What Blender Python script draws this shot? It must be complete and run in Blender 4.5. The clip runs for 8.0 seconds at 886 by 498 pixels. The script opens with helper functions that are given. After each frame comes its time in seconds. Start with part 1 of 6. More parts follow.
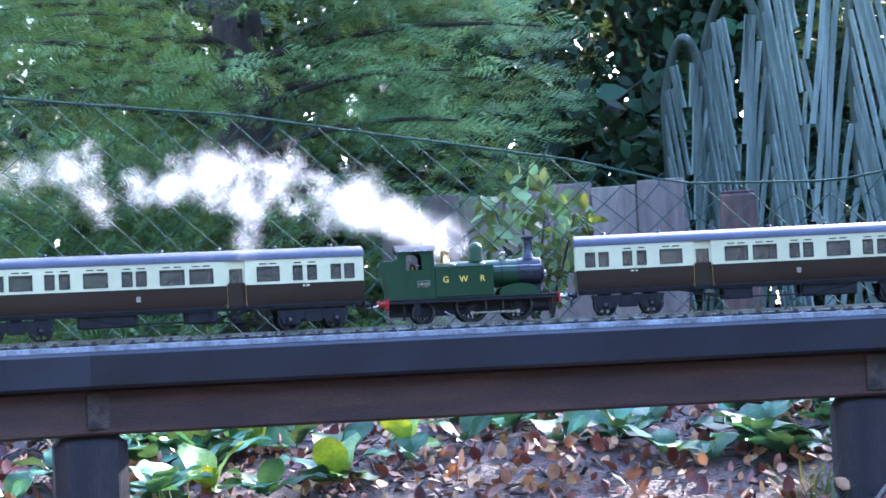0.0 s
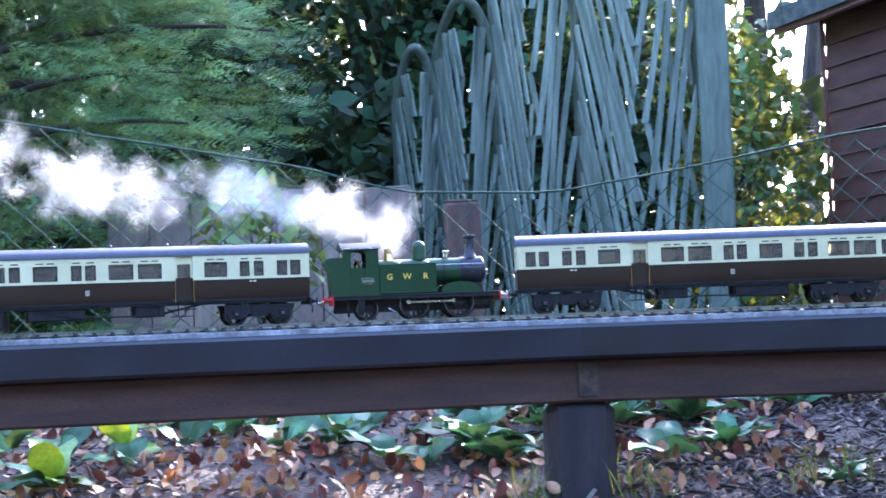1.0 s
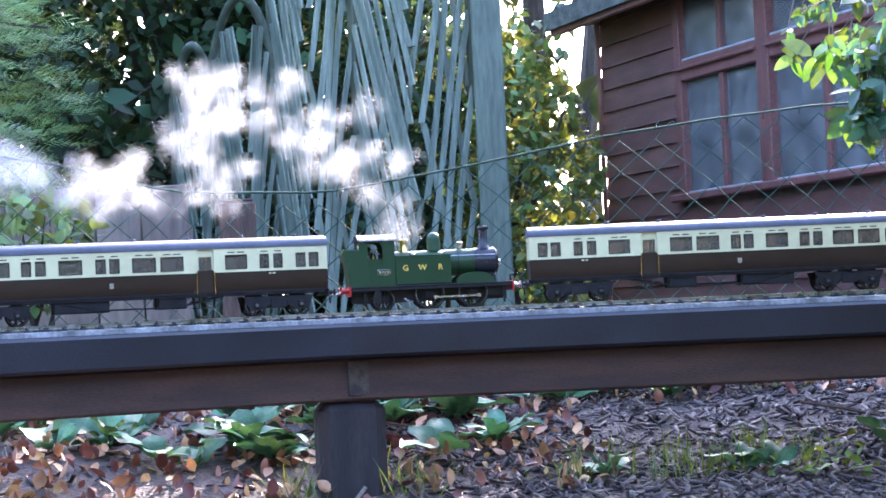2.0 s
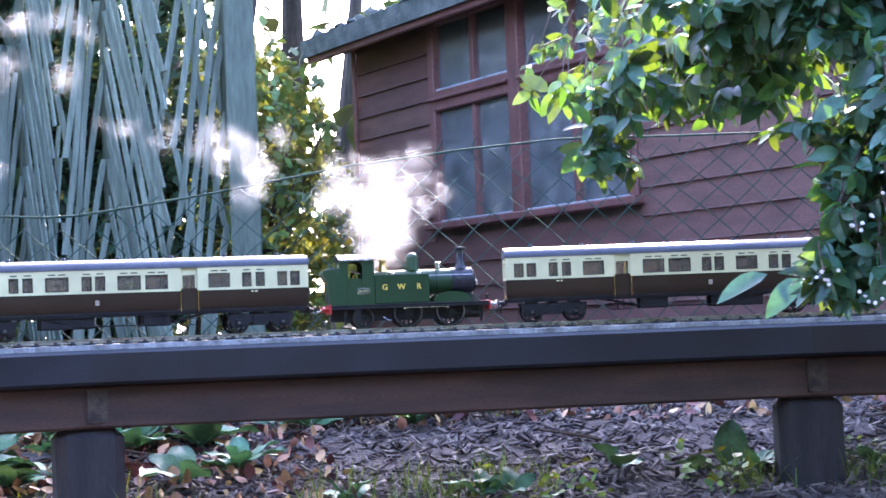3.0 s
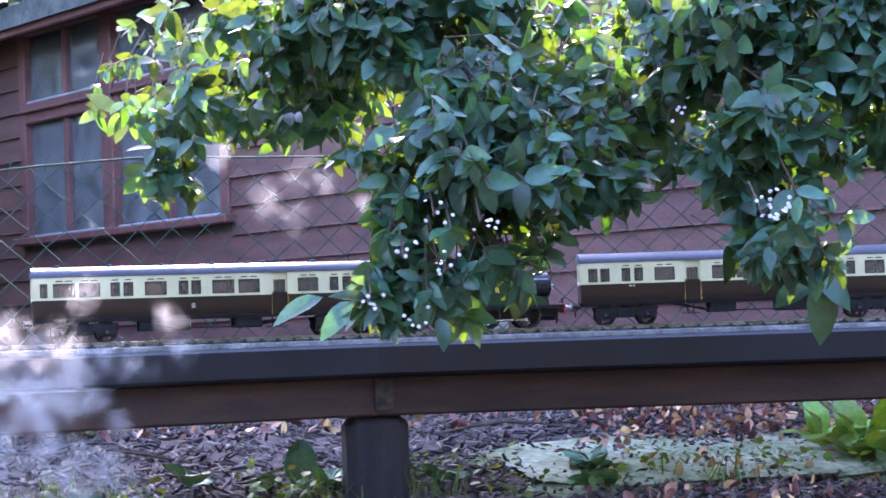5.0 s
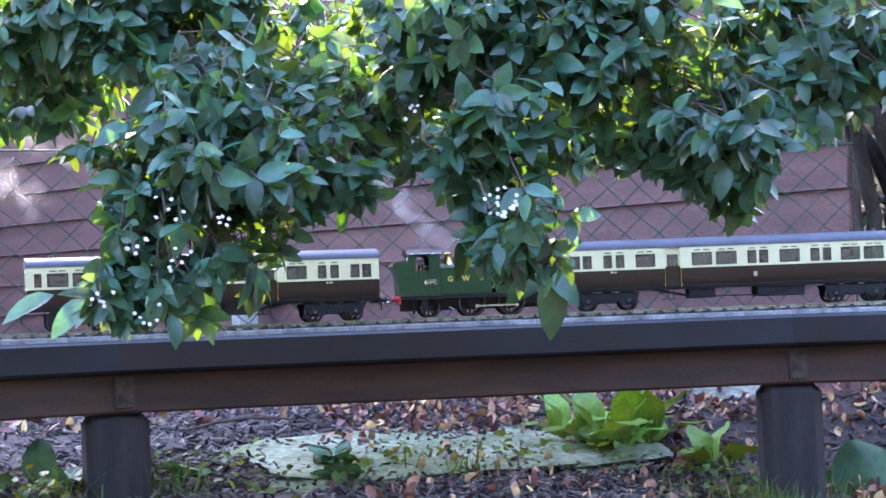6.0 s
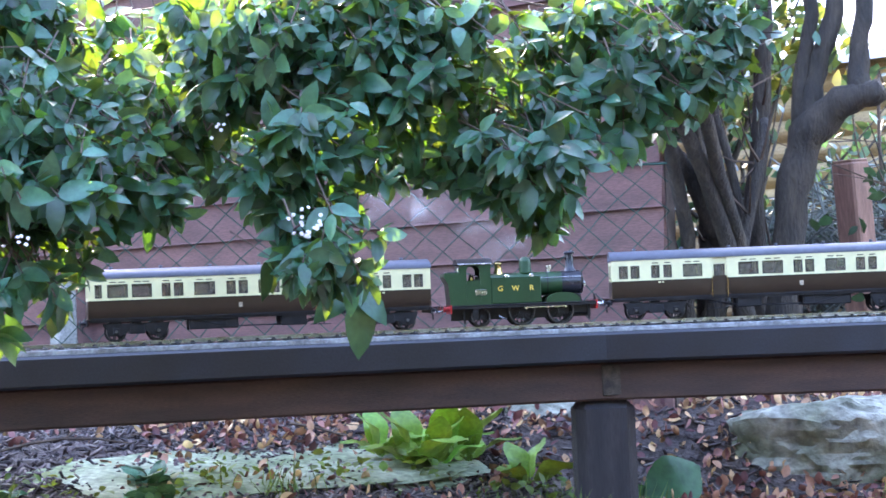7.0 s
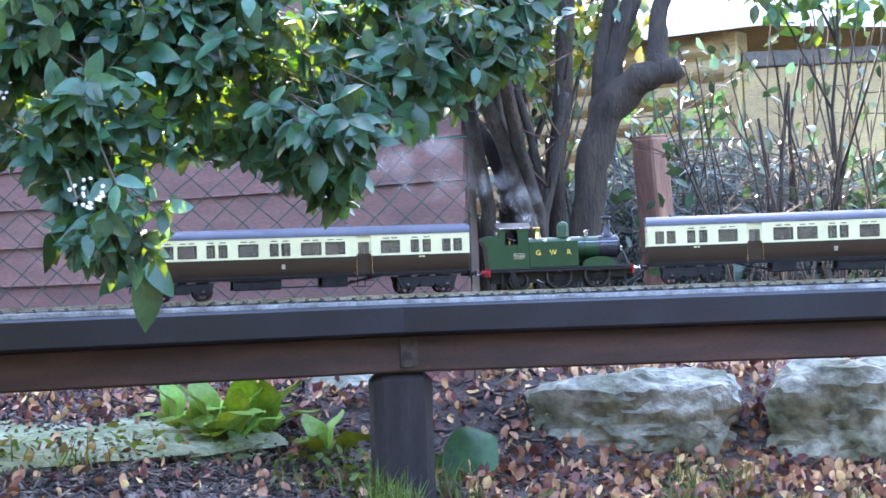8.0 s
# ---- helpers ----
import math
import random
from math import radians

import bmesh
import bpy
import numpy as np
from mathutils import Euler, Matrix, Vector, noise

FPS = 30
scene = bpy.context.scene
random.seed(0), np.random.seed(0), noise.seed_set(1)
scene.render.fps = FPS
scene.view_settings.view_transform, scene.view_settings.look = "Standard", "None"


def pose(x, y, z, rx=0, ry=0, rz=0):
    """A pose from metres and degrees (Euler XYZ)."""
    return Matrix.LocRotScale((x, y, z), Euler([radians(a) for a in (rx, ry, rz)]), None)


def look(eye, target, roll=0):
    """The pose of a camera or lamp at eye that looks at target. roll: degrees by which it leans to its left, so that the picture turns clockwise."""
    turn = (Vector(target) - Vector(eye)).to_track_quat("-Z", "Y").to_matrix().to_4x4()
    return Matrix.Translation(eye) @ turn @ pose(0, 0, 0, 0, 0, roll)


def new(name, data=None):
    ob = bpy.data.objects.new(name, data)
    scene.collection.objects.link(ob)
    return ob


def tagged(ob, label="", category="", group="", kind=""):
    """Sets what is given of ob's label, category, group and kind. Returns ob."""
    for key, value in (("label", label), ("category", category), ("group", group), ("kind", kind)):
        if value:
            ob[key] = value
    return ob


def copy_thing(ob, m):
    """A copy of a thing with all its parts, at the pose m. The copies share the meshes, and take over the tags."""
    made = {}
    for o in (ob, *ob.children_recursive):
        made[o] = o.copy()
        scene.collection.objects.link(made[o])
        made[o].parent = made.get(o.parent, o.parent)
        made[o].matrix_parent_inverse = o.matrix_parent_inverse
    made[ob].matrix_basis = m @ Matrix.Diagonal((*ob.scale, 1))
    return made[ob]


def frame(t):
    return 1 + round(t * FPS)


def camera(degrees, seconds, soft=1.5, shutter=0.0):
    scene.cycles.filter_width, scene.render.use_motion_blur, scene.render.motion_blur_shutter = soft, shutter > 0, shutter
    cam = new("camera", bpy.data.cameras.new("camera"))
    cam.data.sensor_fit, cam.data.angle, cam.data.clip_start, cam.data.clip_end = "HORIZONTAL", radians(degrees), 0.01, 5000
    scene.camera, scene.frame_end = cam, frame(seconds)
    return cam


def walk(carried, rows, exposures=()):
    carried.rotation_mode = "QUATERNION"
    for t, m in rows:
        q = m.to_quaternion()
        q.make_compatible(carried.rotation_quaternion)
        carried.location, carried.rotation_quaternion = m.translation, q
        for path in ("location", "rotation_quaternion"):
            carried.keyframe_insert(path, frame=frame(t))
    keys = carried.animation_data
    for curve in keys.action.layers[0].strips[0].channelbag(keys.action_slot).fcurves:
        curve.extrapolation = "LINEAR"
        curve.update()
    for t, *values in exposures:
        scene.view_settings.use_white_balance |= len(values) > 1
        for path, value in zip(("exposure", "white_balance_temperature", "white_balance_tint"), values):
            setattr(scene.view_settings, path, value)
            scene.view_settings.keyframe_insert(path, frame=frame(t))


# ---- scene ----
cam = camera(27.48, 8.0, soft=1.6, shutter=0.12)
E0, EV = Vector((0.0, 0.0, 0.32)), Vector((0.0314, -0.00998, 0.00214))
# seconds, yaw to the left of +y, pitch up, roll (degrees)
PATH = [
    (0.0, 29.835, 2.272, -2.959), (0.5, 26.478, 2.435, -2.768), (1.0, 21.529, 2.011, -2.375), (1.2, 18.905, 1.716, -2.595),
    (2.3, 13.396, 1.794, -2.594), (2.5, 11.724, 1.970, -2.460), (3.0, 7.228, 2.118, -2.398), (3.5, 4.514, 2.314, -2.075),
    (4.0, 0.362, 2.062, -2.232), (4.5, -2.198, 2.335, -2.258), (4.7, -3.135, 2.282, -2.280), (5.8, -11.366, 1.703, -2.090),
    (6.0, -12.598, 1.651, -2.397), (6.5, -15.364, 1.778, -2.366), (7.0, -17.824, 1.944, -2.548), (7.5, -21.398, 1.180, -2.537),
    (8.0, -23.568, 0.764, -2.240)]


def eye_pose(t, yaw, pitch, roll):
    e = E0 + EV * (t - 4.0)
    a, p = radians(yaw), radians(pitch)
    ahead = Vector((-math.sin(a) * math.cos(p), math.cos(a) * math.cos(p), math.sin(p)))
    return look(e, e + ahead, roll)


walk(cam, [(t, eye_pose(t, y, p, r)) for t, y, p, r in PATH], exposures=[(0.0, 3.6, 5300, 23), (1.2, 3.6, 5500, 23), (2.3, 3.74, 5950, 26), (4.5, 3.72, 5950, 37), (6.0, 4.08, 6200, 29), (8.0, 4.32, 6480, 22)])

# ---- light: a low winter sun ahead of the camera, behind the trees, and open sky ----
SUN_AZ, SUN_EL = radians(3.0), radians(27.0)
world = bpy.data.worlds.new("world")
scene.world = world
world.use_nodes = True
wn = world.node_tree.nodes
sky = wn.new("ShaderNodeTexSky")
sky.sky_type, sky.sun_disc = "NISHITA", False
sky.sun_elevation, sky.sun_rotation = SUN_EL, SUN_AZ
sky.air_density, sky.dust_density = 1.0, 1.5
world.node_tree.links.new(sky.outputs[0], wn["Background"].inputs[0])
wn["Background"].inputs[1].default_value = 0.15
sun = new("sun", bpy.data.lights.new("sun", "SUN"))
sun.data.energy, sun.data.angle, sun.data.color = 2.4, radians(0.6), (1.0, 0.9, 0.74)
sun.matrix_world = look((0, 0, 0), (-math.sin(SUN_AZ) * math.cos(SUN_EL), -math.cos(SUN_AZ) * math.cos(SUN_EL), -math.sin(SUN_EL)))


# ---- materials ----
def mat(name, base, base2=None, rough=0.7, metal=0.0, scale=30.0, detail=6.0, bump=0.15, fine=None, fine_amt=0.25,
        stretch=(1, 1, 1), random_amt=0.0, spec=0.5, trans=0.0, island=False, bump_dist=0.004, through_light=(0.4, 1.2, 2.4)):
    """Two scales of noise between two colours, roughness variation and bump. random_amt: brightness step from piece to piece."""
    m = bpy.data.materials.new(name)
    m.use_nodes = True
    nt = m.node_tree
    n, ln = nt.nodes, nt.links
    b = n["Principled BSDF"]
    base2 = base2 or tuple(c * 0.6 for c in base)
    co, mp = n.new("ShaderNodeTexCoord"), n.new("ShaderNodeMapping")
    mp.inputs["Scale"].default_value = stretch
    ln.new(co.outputs["Object"], mp.inputs[0])
    n1, n2 = n.new("ShaderNodeTexNoise"), n.new("ShaderNodeTexNoise")
    n1.inputs["Scale"].default_value, n1.inputs["Detail"].default_value = scale, detail
    n2.inputs["Scale"].default_value, n2.inputs["Detail"].default_value = fine or scale * 7, 4.0
    ln.new(mp.outputs[0], n1.inputs["Vector"])
    ln.new(mp.outputs[0], n2.inputs["Vector"])
    ramp = n.new("ShaderNodeValToRGB")
    ramp.color_ramp.elements[0].position, ramp.color_ramp.elements[1].position = 0.35, 0.68
    ramp.color_ramp.elements[0].color, ramp.color_ramp.elements[1].color = (*base2, 1), (*base, 1)
    ln.new(n1.outputs[0], ramp.inputs[0])
    hsv = n.new("ShaderNodeHueSaturation")
    mr = n.new("ShaderNodeMapRange")
    mr.inputs["From Min"].default_value, mr.inputs["From Max"].default_value = 0.3, 0.7
    mr.inputs["To Min"].default_value, mr.inputs["To Max"].default_value = 1 - fine_amt, 1 + fine_amt
    ln.new(n2.outputs[0], mr.inputs[0])
    val = mr.outputs[0]
    if random_amt:
        if island:
            rnd = n.new("ShaderNodeNewGeometry").outputs["Random Per Island"]
        else:
            rnd = n.new("ShaderNodeObjectInfo").outputs["Random"]
        m2, mul = n.new("ShaderNodeMapRange"), n.new("ShaderNodeMath")
        m2.inputs["To Min"].default_value, m2.inputs["To Max"].default_value = 1 - random_amt, 1 + random_amt
        mul.operation = "MULTIPLY"
        ln.new(rnd, m2.inputs[0])
        ln.new(m2.outputs[0], mul.inputs[0])
        ln.new(val, mul.inputs[1])
        val = mul.outputs[0]
        hue = n.new("ShaderNodeMapRange")
        hue.inputs["To Min"].default_value, hue.inputs["To Max"].default_value = 0.5 - random_amt * 0.06, 0.5 + random_amt * 0.06
        ln.new(rnd, hue.inputs[0])
        ln.new(hue.outputs[0], hsv.inputs["Hue"])
    ln.new(val, hsv.inputs["Value"])
    ln.new(ramp.outputs[0], hsv.inputs["Color"])
    ln.new(hsv.outputs[0], b.inputs["Base Color"])
    r2 = n.new("ShaderNodeMapRange")
    r2.inputs["To Min"].default_value, r2.inputs["To Max"].default_value = max(0.03, rough - 0.12), min(1.0, rough + 0.12)
    ln.new(n1.outputs[0], r2.inputs[0])
    ln.new(r2.outputs[0], b.inputs["Roughness"])
    b.inputs["Metallic"].default_value = metal
    b.inputs["Specular IOR Level"].default_value = spec
    if bump:
        bp = n.new("ShaderNodeBump")
        bp.inputs["Strength"].default_value, bp.inputs["Distance"].default_value = bump, bump_dist
        ln.new(n2.outputs[0], bp.inputs["Height"])
        ln.new(bp.outputs[0], b.inputs["Normal"])
    if trans:
        tr, mix = n.new("ShaderNodeBsdfTranslucent"), n.new("ShaderNodeMixShader")
        hv = n.new("ShaderNodeHueSaturation")
        hv.inputs["Hue"].default_value, hv.inputs["Saturation"].default_value, hv.inputs["Value"].default_value = through_light
        ln.new(hsv.outputs[0], hv.inputs["Color"])
        ln.new(hv.outputs[0], tr.inputs[0])
        mix.inputs[0].default_value = trans
        ln.new(b.outputs[0], mix.inputs[1])
        ln.new(tr.outputs[0], mix.inputs[2])
        ln.new(mix.outputs[0], n["Material Output"].inputs[0])
    return m


BLACK_EDGE = mat("black_edging", (0.016, 0.018, 0.026), (0.01, 0.011, 0.016), 0.38, scale=9, fine=260, bump=0.08)
# pale colour stands for the light that the deck edge catches
PALE_LIP = mat("pale_lit_lip", (0.4, 0.42, 0.44), (0.14, 0.145, 0.15), 0.4, scale=25, fine=200, bump=0.2)
BEAM_WOOD = mat("stained_beam", (0.088, 0.043, 0.029), (0.042, 0.021, 0.015), 0.7, scale=6, stretch=(1, 1, 6), fine=120, bump=0.3)
POST_WOOD = mat("post_wood", (0.042, 0.033, 0.035), (0.018, 0.015, 0.017), 0.7, scale=9, stretch=(4, 4, 0.5), fine=90, bump=0.4)
PATCH_WOOD = mat("worn_patch", (0.1, 0.075, 0.058), (0.035, 0.026, 0.022), 0.85, scale=60, bump=0.4)
SHED_WOOD = mat("shed_cladding", (0.165, 0.078, 0.064), (0.1, 0.047, 0.039), 0.7, scale=5, stretch=(1, 1, 5), fine=70, bump=0.25, random_amt=0.16)
SHED_TRIM = mat("shed_trim", (0.19, 0.077, 0.068), (0.13, 0.051, 0.045), 0.6, scale=7, stretch=(4, 1, 1), fine=80, bump=0.2)
ROOF_FELT = mat("mossy_roof_edge", (0.12, 0.135, 0.12), (0.045, 0.06, 0.05), 0.9, scale=14, fine=80, bump=0.6, bump_dist=0.01)
SHED_DARK = mat("shed_inside", (0.14, 0.1, 0.08), (0.07, 0.05, 0.04), 0.9, scale=5)
SOIL = mat("soil", (0.13, 0.1, 0.088), (0.05, 0.038, 0.034), 0.95, scale=9, fine=110, fine_amt=0.45, bump=0.9, bump_dist=0.012)
RAIL = mat("nickel_rail", (0.52, 0.5, 0.48), (0.35, 0.33, 0.31), 0.28, metal=1.0, scale=30)
SLEEPER = mat("sleeper_plastic", (0.05, 0.043, 0.04), (0.03, 0.026, 0.025), 0.6, scale=60)
BALLAST = mat("roof_felt_deck", (0.11, 0.112, 0.112), (0.05, 0.051, 0.052), 0.9, scale=40, fine=500, fine_amt=0.5, bump=0.6)
LOCO_GREEN = mat("loco_green", (0.016, 0.055, 0.019), (0.013, 0.045, 0.016), 0.34, spec=0.4, scale=20, fine_amt=0.08, bump=0.02)
LOCO_BLACK = mat("loco_black", (0.008, 0.008, 0.009), (0.016, 0.015, 0.014), 0.45, spec=0.3, scale=60, fine_amt=0.2, bump=0.05)
SMOKE_BLACK = mat("smokebox_black", (0.014, 0.014, 0.02), (0.02, 0.02, 0.026), 0.28, scale=40, fine_amt=0.1, bump=0.03)
BRASS = mat("brass", (0.75, 0.52, 0.2), (0.6, 0.4, 0.15), 0.22, metal=1.0, scale=60, bump=0.02)
STEEL = mat("bright_steel", (0.62, 0.62, 0.63), (0.5, 0.5, 0.5), 0.25, metal=1.0, scale=80, bump=0.02)
WORN_STEEL = mat("worn_steel", (0.2, 0.19, 0.18), (0.1, 0.095, 0.09), 0.45, metal=1.0, scale=80, bump=0.05)
RED = mat("buffer_red", (0.5, 0.02, 0.018), (0.4, 0.015, 0.014), 0.4, scale=60, bump=0.02)
GOLD = mat("gold_lettering", (0.85, 0.6, 0.1), (0.75, 0.5, 0.08), 0.4, scale=60, bump=0.0)
CREAM = mat("coach_cream", (0.72, 0.69, 0.4), (0.66, 0.62, 0.36), 0.35, scale=12, fine_amt=0.05, bump=0.02)
CHOCOLATE = mat("coach_chocolate", (0.036, 0.022, 0.012), (0.029, 0.017, 0.01), 0.36, spec=0.35, scale=12, fine_amt=0.08, bump=0.02)
COACH_ROOF = mat("coach_roof_grey", (0.1, 0.105, 0.13), (0.075, 0.08, 0.1), 0.5, spec=0.3, scale=18, fine_amt=0.1, bump=0.04)
UNDERFRAME = mat("underframe_black", (0.009, 0.009, 0.011), (0.016, 0.015, 0.016), 0.55, spec=0.3, scale=70, bump=0.08)
FENCE_GREEN = mat("green_fence_wire", (0.045, 0.088, 0.075), (0.022, 0.05, 0.04), 0.85, spec=0.08, scale=40, bump=0.05)


# ---- mesh helpers ----
class Geo:
    """Collects vertices and faces for one mesh."""

    def __init__(self):
        self.v, self.f = [], []

    def add(self, verts, faces, m=None):
        k = len(self.v)
        self.v += [tuple(m @ Vector(p)) if m else tuple(p) for p in verts]
        self.f += [tuple(i + k for i in face) for face in faces]
        return self

    def box(self, x0, x1, y0, y1, z0, z1, c=0.0, m=None):
        """A box with chamfered edges of size c."""
        if c <= 0:
            vs = [(x, y, z) for x in (x0, x1) for y in (y0, y1) for z in (z0, z1)]
            return self.add(vs, [(0, 1, 3, 2), (4, 6, 7, 5), (0, 4, 5, 1), (2, 3, 7, 6), (0, 2, 6, 4), (1, 5, 7, 3)], m)
        bm = bmesh.new()
        bmesh.ops.create_cube(bm, size=1.0, matrix=Matrix.LocRotScale(((x0 + x1) / 2, (y0 + y1) / 2, (z0 + z1) / 2), None, (x1 - x0, y1 - y0, z1 - z0)))
        bmesh.ops.bevel(bm, geom=bm.edges[:], offset=c, segments=1, affect="EDGES")
        bm.verts.index_update()
        self.add([v.co for v in bm.verts], [[v.index for v in f.verts] for f in bm.faces], m)
        bm.free()
        return self

    def lathe(self, prof, n=16, m=None, cap=True):
        """Turns (radius, height) points round z."""
        vs, fs = [], []
        for r, z in prof:
            vs += [(r * math.cos(2 * math.pi * k / n), r * math.sin(2 * math.pi * k / n), z) for k in range(n)]
        for j in range(len(prof) - 1):
            fs += [(j * n + k, j * n + (k + 1) % n, (j + 1) * n + (k + 1) % n, (j + 1) * n + k) for k in range(n)]
        if cap:
            fs += [tuple(range(n))[::-1], tuple((len(prof) - 1) * n + k for k in range(n))]
        return self.add(vs, fs, m)

    def tube(self, pts, radii, n=6, cap=True):
        """A tube along points."""
        pts = [Vector(p) for p in pts]
        if not hasattr(radii, "__len__"):
            radii = [radii] * len(pts)
        vs, fs = [], []
        d0 = (pts[1] - pts[0]).normalized()
        u = d0.orthogonal().normalized()
        for i, p in enumerate(pts):
            d = (pts[min(i + 1, len(pts) - 1)] - pts[max(i - 1, 0)]).normalized()
            u = (u - d * u.dot(d)).normalized()
            w = d.cross(u)
            vs += [p + radii[i] * (u * math.cos(2 * math.pi * k / n) + w * math.sin(2 * math.pi * k / n)) for k in range(n)]
        for j in range(len(pts) - 1):
            fs += [(j * n + k, j * n + (k + 1) % n, (j + 1) * n + (k + 1) % n, (j + 1) * n + k) for k in range(n)]
        if cap:
            fs += [tuple(range(n))[::-1], tuple((len(pts) - 1) * n + k for k in range(n))]
        return self.add(vs, fs)

    def prism(self, outline, y0, y1, m=None):
        """An outline in x, z pushed from y0 to y1."""
        n = len(outline)
        vs = [(x, y0, z) for x, z in outline] + [(x, y1, z) for x, z in outline]
        fs = [tuple(range(n)), tuple(range(2 * n - 1, n - 1, -1))] + [(i, i + n, (i + 1) % n + n, (i + 1) % n) for i in range(n)]
        return self.add(vs, fs, m)

    def mesh(self, name, smooth=False):
        me = bpy.data.meshes.new(name)
        me.from_pydata(self.v, [], self.f)
        bm = bmesh.new()
        bm.from_mesh(me)
        if len(bm.faces) < 60000:
            bmesh.ops.recalc_face_normals(bm, faces=bm.faces[:])
        bm.to_mesh(me)
        bm.free()
        if smooth:
            me.polygons.foreach_set("use_smooth", [True] * len(me.polygons))
        return me


def part(name, geo, material, parent=None, label="", m=None, smooth=False, sharp=None):
    me = geo.mesh(name, smooth) if isinstance(geo, Geo) else geo
    if material and not me.materials:
        me.materials.append(material)
    if smooth and sharp is not None:
        me.set_sharp_from_angle(angle=radians(sharp))
    ob = new(name, me)
    if parent:
        ob.parent = parent
    if m is not None:
        ob.matrix_basis = m
    if label:
        ob["label"] = label
    return ob


def thing(name, label, category, m=None, group="", kind=""):
    ob = new(name)
    if m is not None:
        ob.matrix_basis = m
    return tagged(ob, label, category, group, kind)


def scatter(name, tv, tf, mats, material, jitter=0.0, rng=None):
    """One mesh out of many placed copies of a small template (arrays of 4 x 4 matrices)."""
    tv, mats = np.asarray(tv, float), np.asarray(mats, float)
    n, k = len(mats), len(tv)
    v = np.einsum("nij,kj->nki", mats[:, :3, :3], tv) + mats[:, None, :3, 3]
    sizes = np.array([len(f) for f in tf])
    flat = np.concatenate([np.asarray(f) for f in tf])
    idx = (flat[None] + (np.arange(n) * k)[:, None]).ravel()
    me = bpy.data.meshes.new(name)
    me.vertices.add(n * k)
    me.vertices.foreach_set("co", v.ravel())
    me.loops.add(len(idx))
    me.loops.foreach_set("vertex_index", idx)
    me.polygons.add(n * len(sizes))
    starts = np.concatenate([[0], np.cumsum(sizes)[:-1]])
    me.polygons.foreach_set("loop_start", (starts[None] + (np.arange(n) * sizes.sum())[:, None]).ravel())
    me.polygons.foreach_set("use_smooth", [True] * (n * len(sizes)))
    me.update(calc_edges=True)
    me.validate()
    me.materials.append(material)
    return me


def rot_mats(rng, n, tilt=1.0, size=(1, 1), pos=None):
    """n random poses: any heading, a lean of up to tilt radians, scale in the range."""
    out = np.zeros((n, 4, 4))
    for i in range(n):
        e = Euler((rng.normal() * tilt, rng.normal() * tilt, rng.uniform(0, 2 * math.pi)))
        s = rng.uniform(*size)
        out[i, :3, :3] = np.array(e.to_matrix()) * s
        out[i, 3, 3] = 1
        if pos is not None:
            out[i, :3, 3] = pos[i]
    return out


# ---- plan: the line lies on an arc about CEN, s is metres along it ----
CEN, RAD = Vector((0.51, -0.34)), 3.484
POST_S = [-0.33 + 1.2 * k for k in range(-4, 5)]


def on_arc(s, off=0.0):
    """The point at s metres along the line, off metres outwards from it."""
    a = s / RAD
    return CEN.x + (RAD + off) * math.sin(a), CEN.y + (RAD + off) * math.cos(a)


def deck_z(s):
    return 0.2845 - 0.0047 * s


def arc_pose(s, off=0.0, z=0.0):
    x, y = on_arc(s, off)
    return pose(x, y, z, 0, 0, -math.degrees(s / RAD))


RAIL_UP = 0.013
ARC0, ARC1 = -4.4, 4.1


def ground_z(x, y):
    d = math.hypot(x - CEN.x, y - CEN.y) - RAD
    s = RAD * math.atan2(x - CEN.x, y - CEN.y)
    step = lambda v: min(max(v, 0.0), 1.0) ** 2 * (3 - 2 * min(max(v, 0.0), 1.0))
    far = step((d - 0.2) / 0.3)
    z = 0.015 + (0.16 * min(d, 0.5) + 0.06 * min(max(d - 0.5, 0.0), 2.5) if d > 0 else max(d * 0.12, -0.3))
    z -= 0.13 * step((s - 0.3) / 0.9) * (1 - far) + 0.075 * step((s - 1.4) / 0.9) * far
    return z + 0.012 * noise.noise((x * 2.3, y * 2.3, 0.0)) + 0.006 * noise.noise((x * 7.0, y * 7.0, 3.0))


# ---- ground: one sheet to the horizon ----
def build_ground():
    g = Geo()
    rings = [0.0, 0.5, 1.0, 1.5, 2.0, 2.4, 2.7] + [2.9 + 0.06 * k for k in range(40)] + [5.5, 6.2, 7, 8, 10, 13, 18, 26, 40, 80, 200, 600, 2000]
    n = 220
    for r in rings:
        for k in range(n):
            a = 2 * math.pi * k / n
            x, y = CEN.x + r * math.sin(a), CEN.y + r * math.cos(a)
            g.v.append((x, y, ground_z(x, y)))
    for j in range(len(rings) - 1):
        g.f += [(j * n + k, j * n + (k + 1) % n, (j + 1) * n + (k + 1) % n, (j + 1) * n + k) for k in range(n)]
    tagged(part("ground", g, SOIL, smooth=True), "dark bare soil bank with bark chips", "ground", kind="structure")


build_ground()


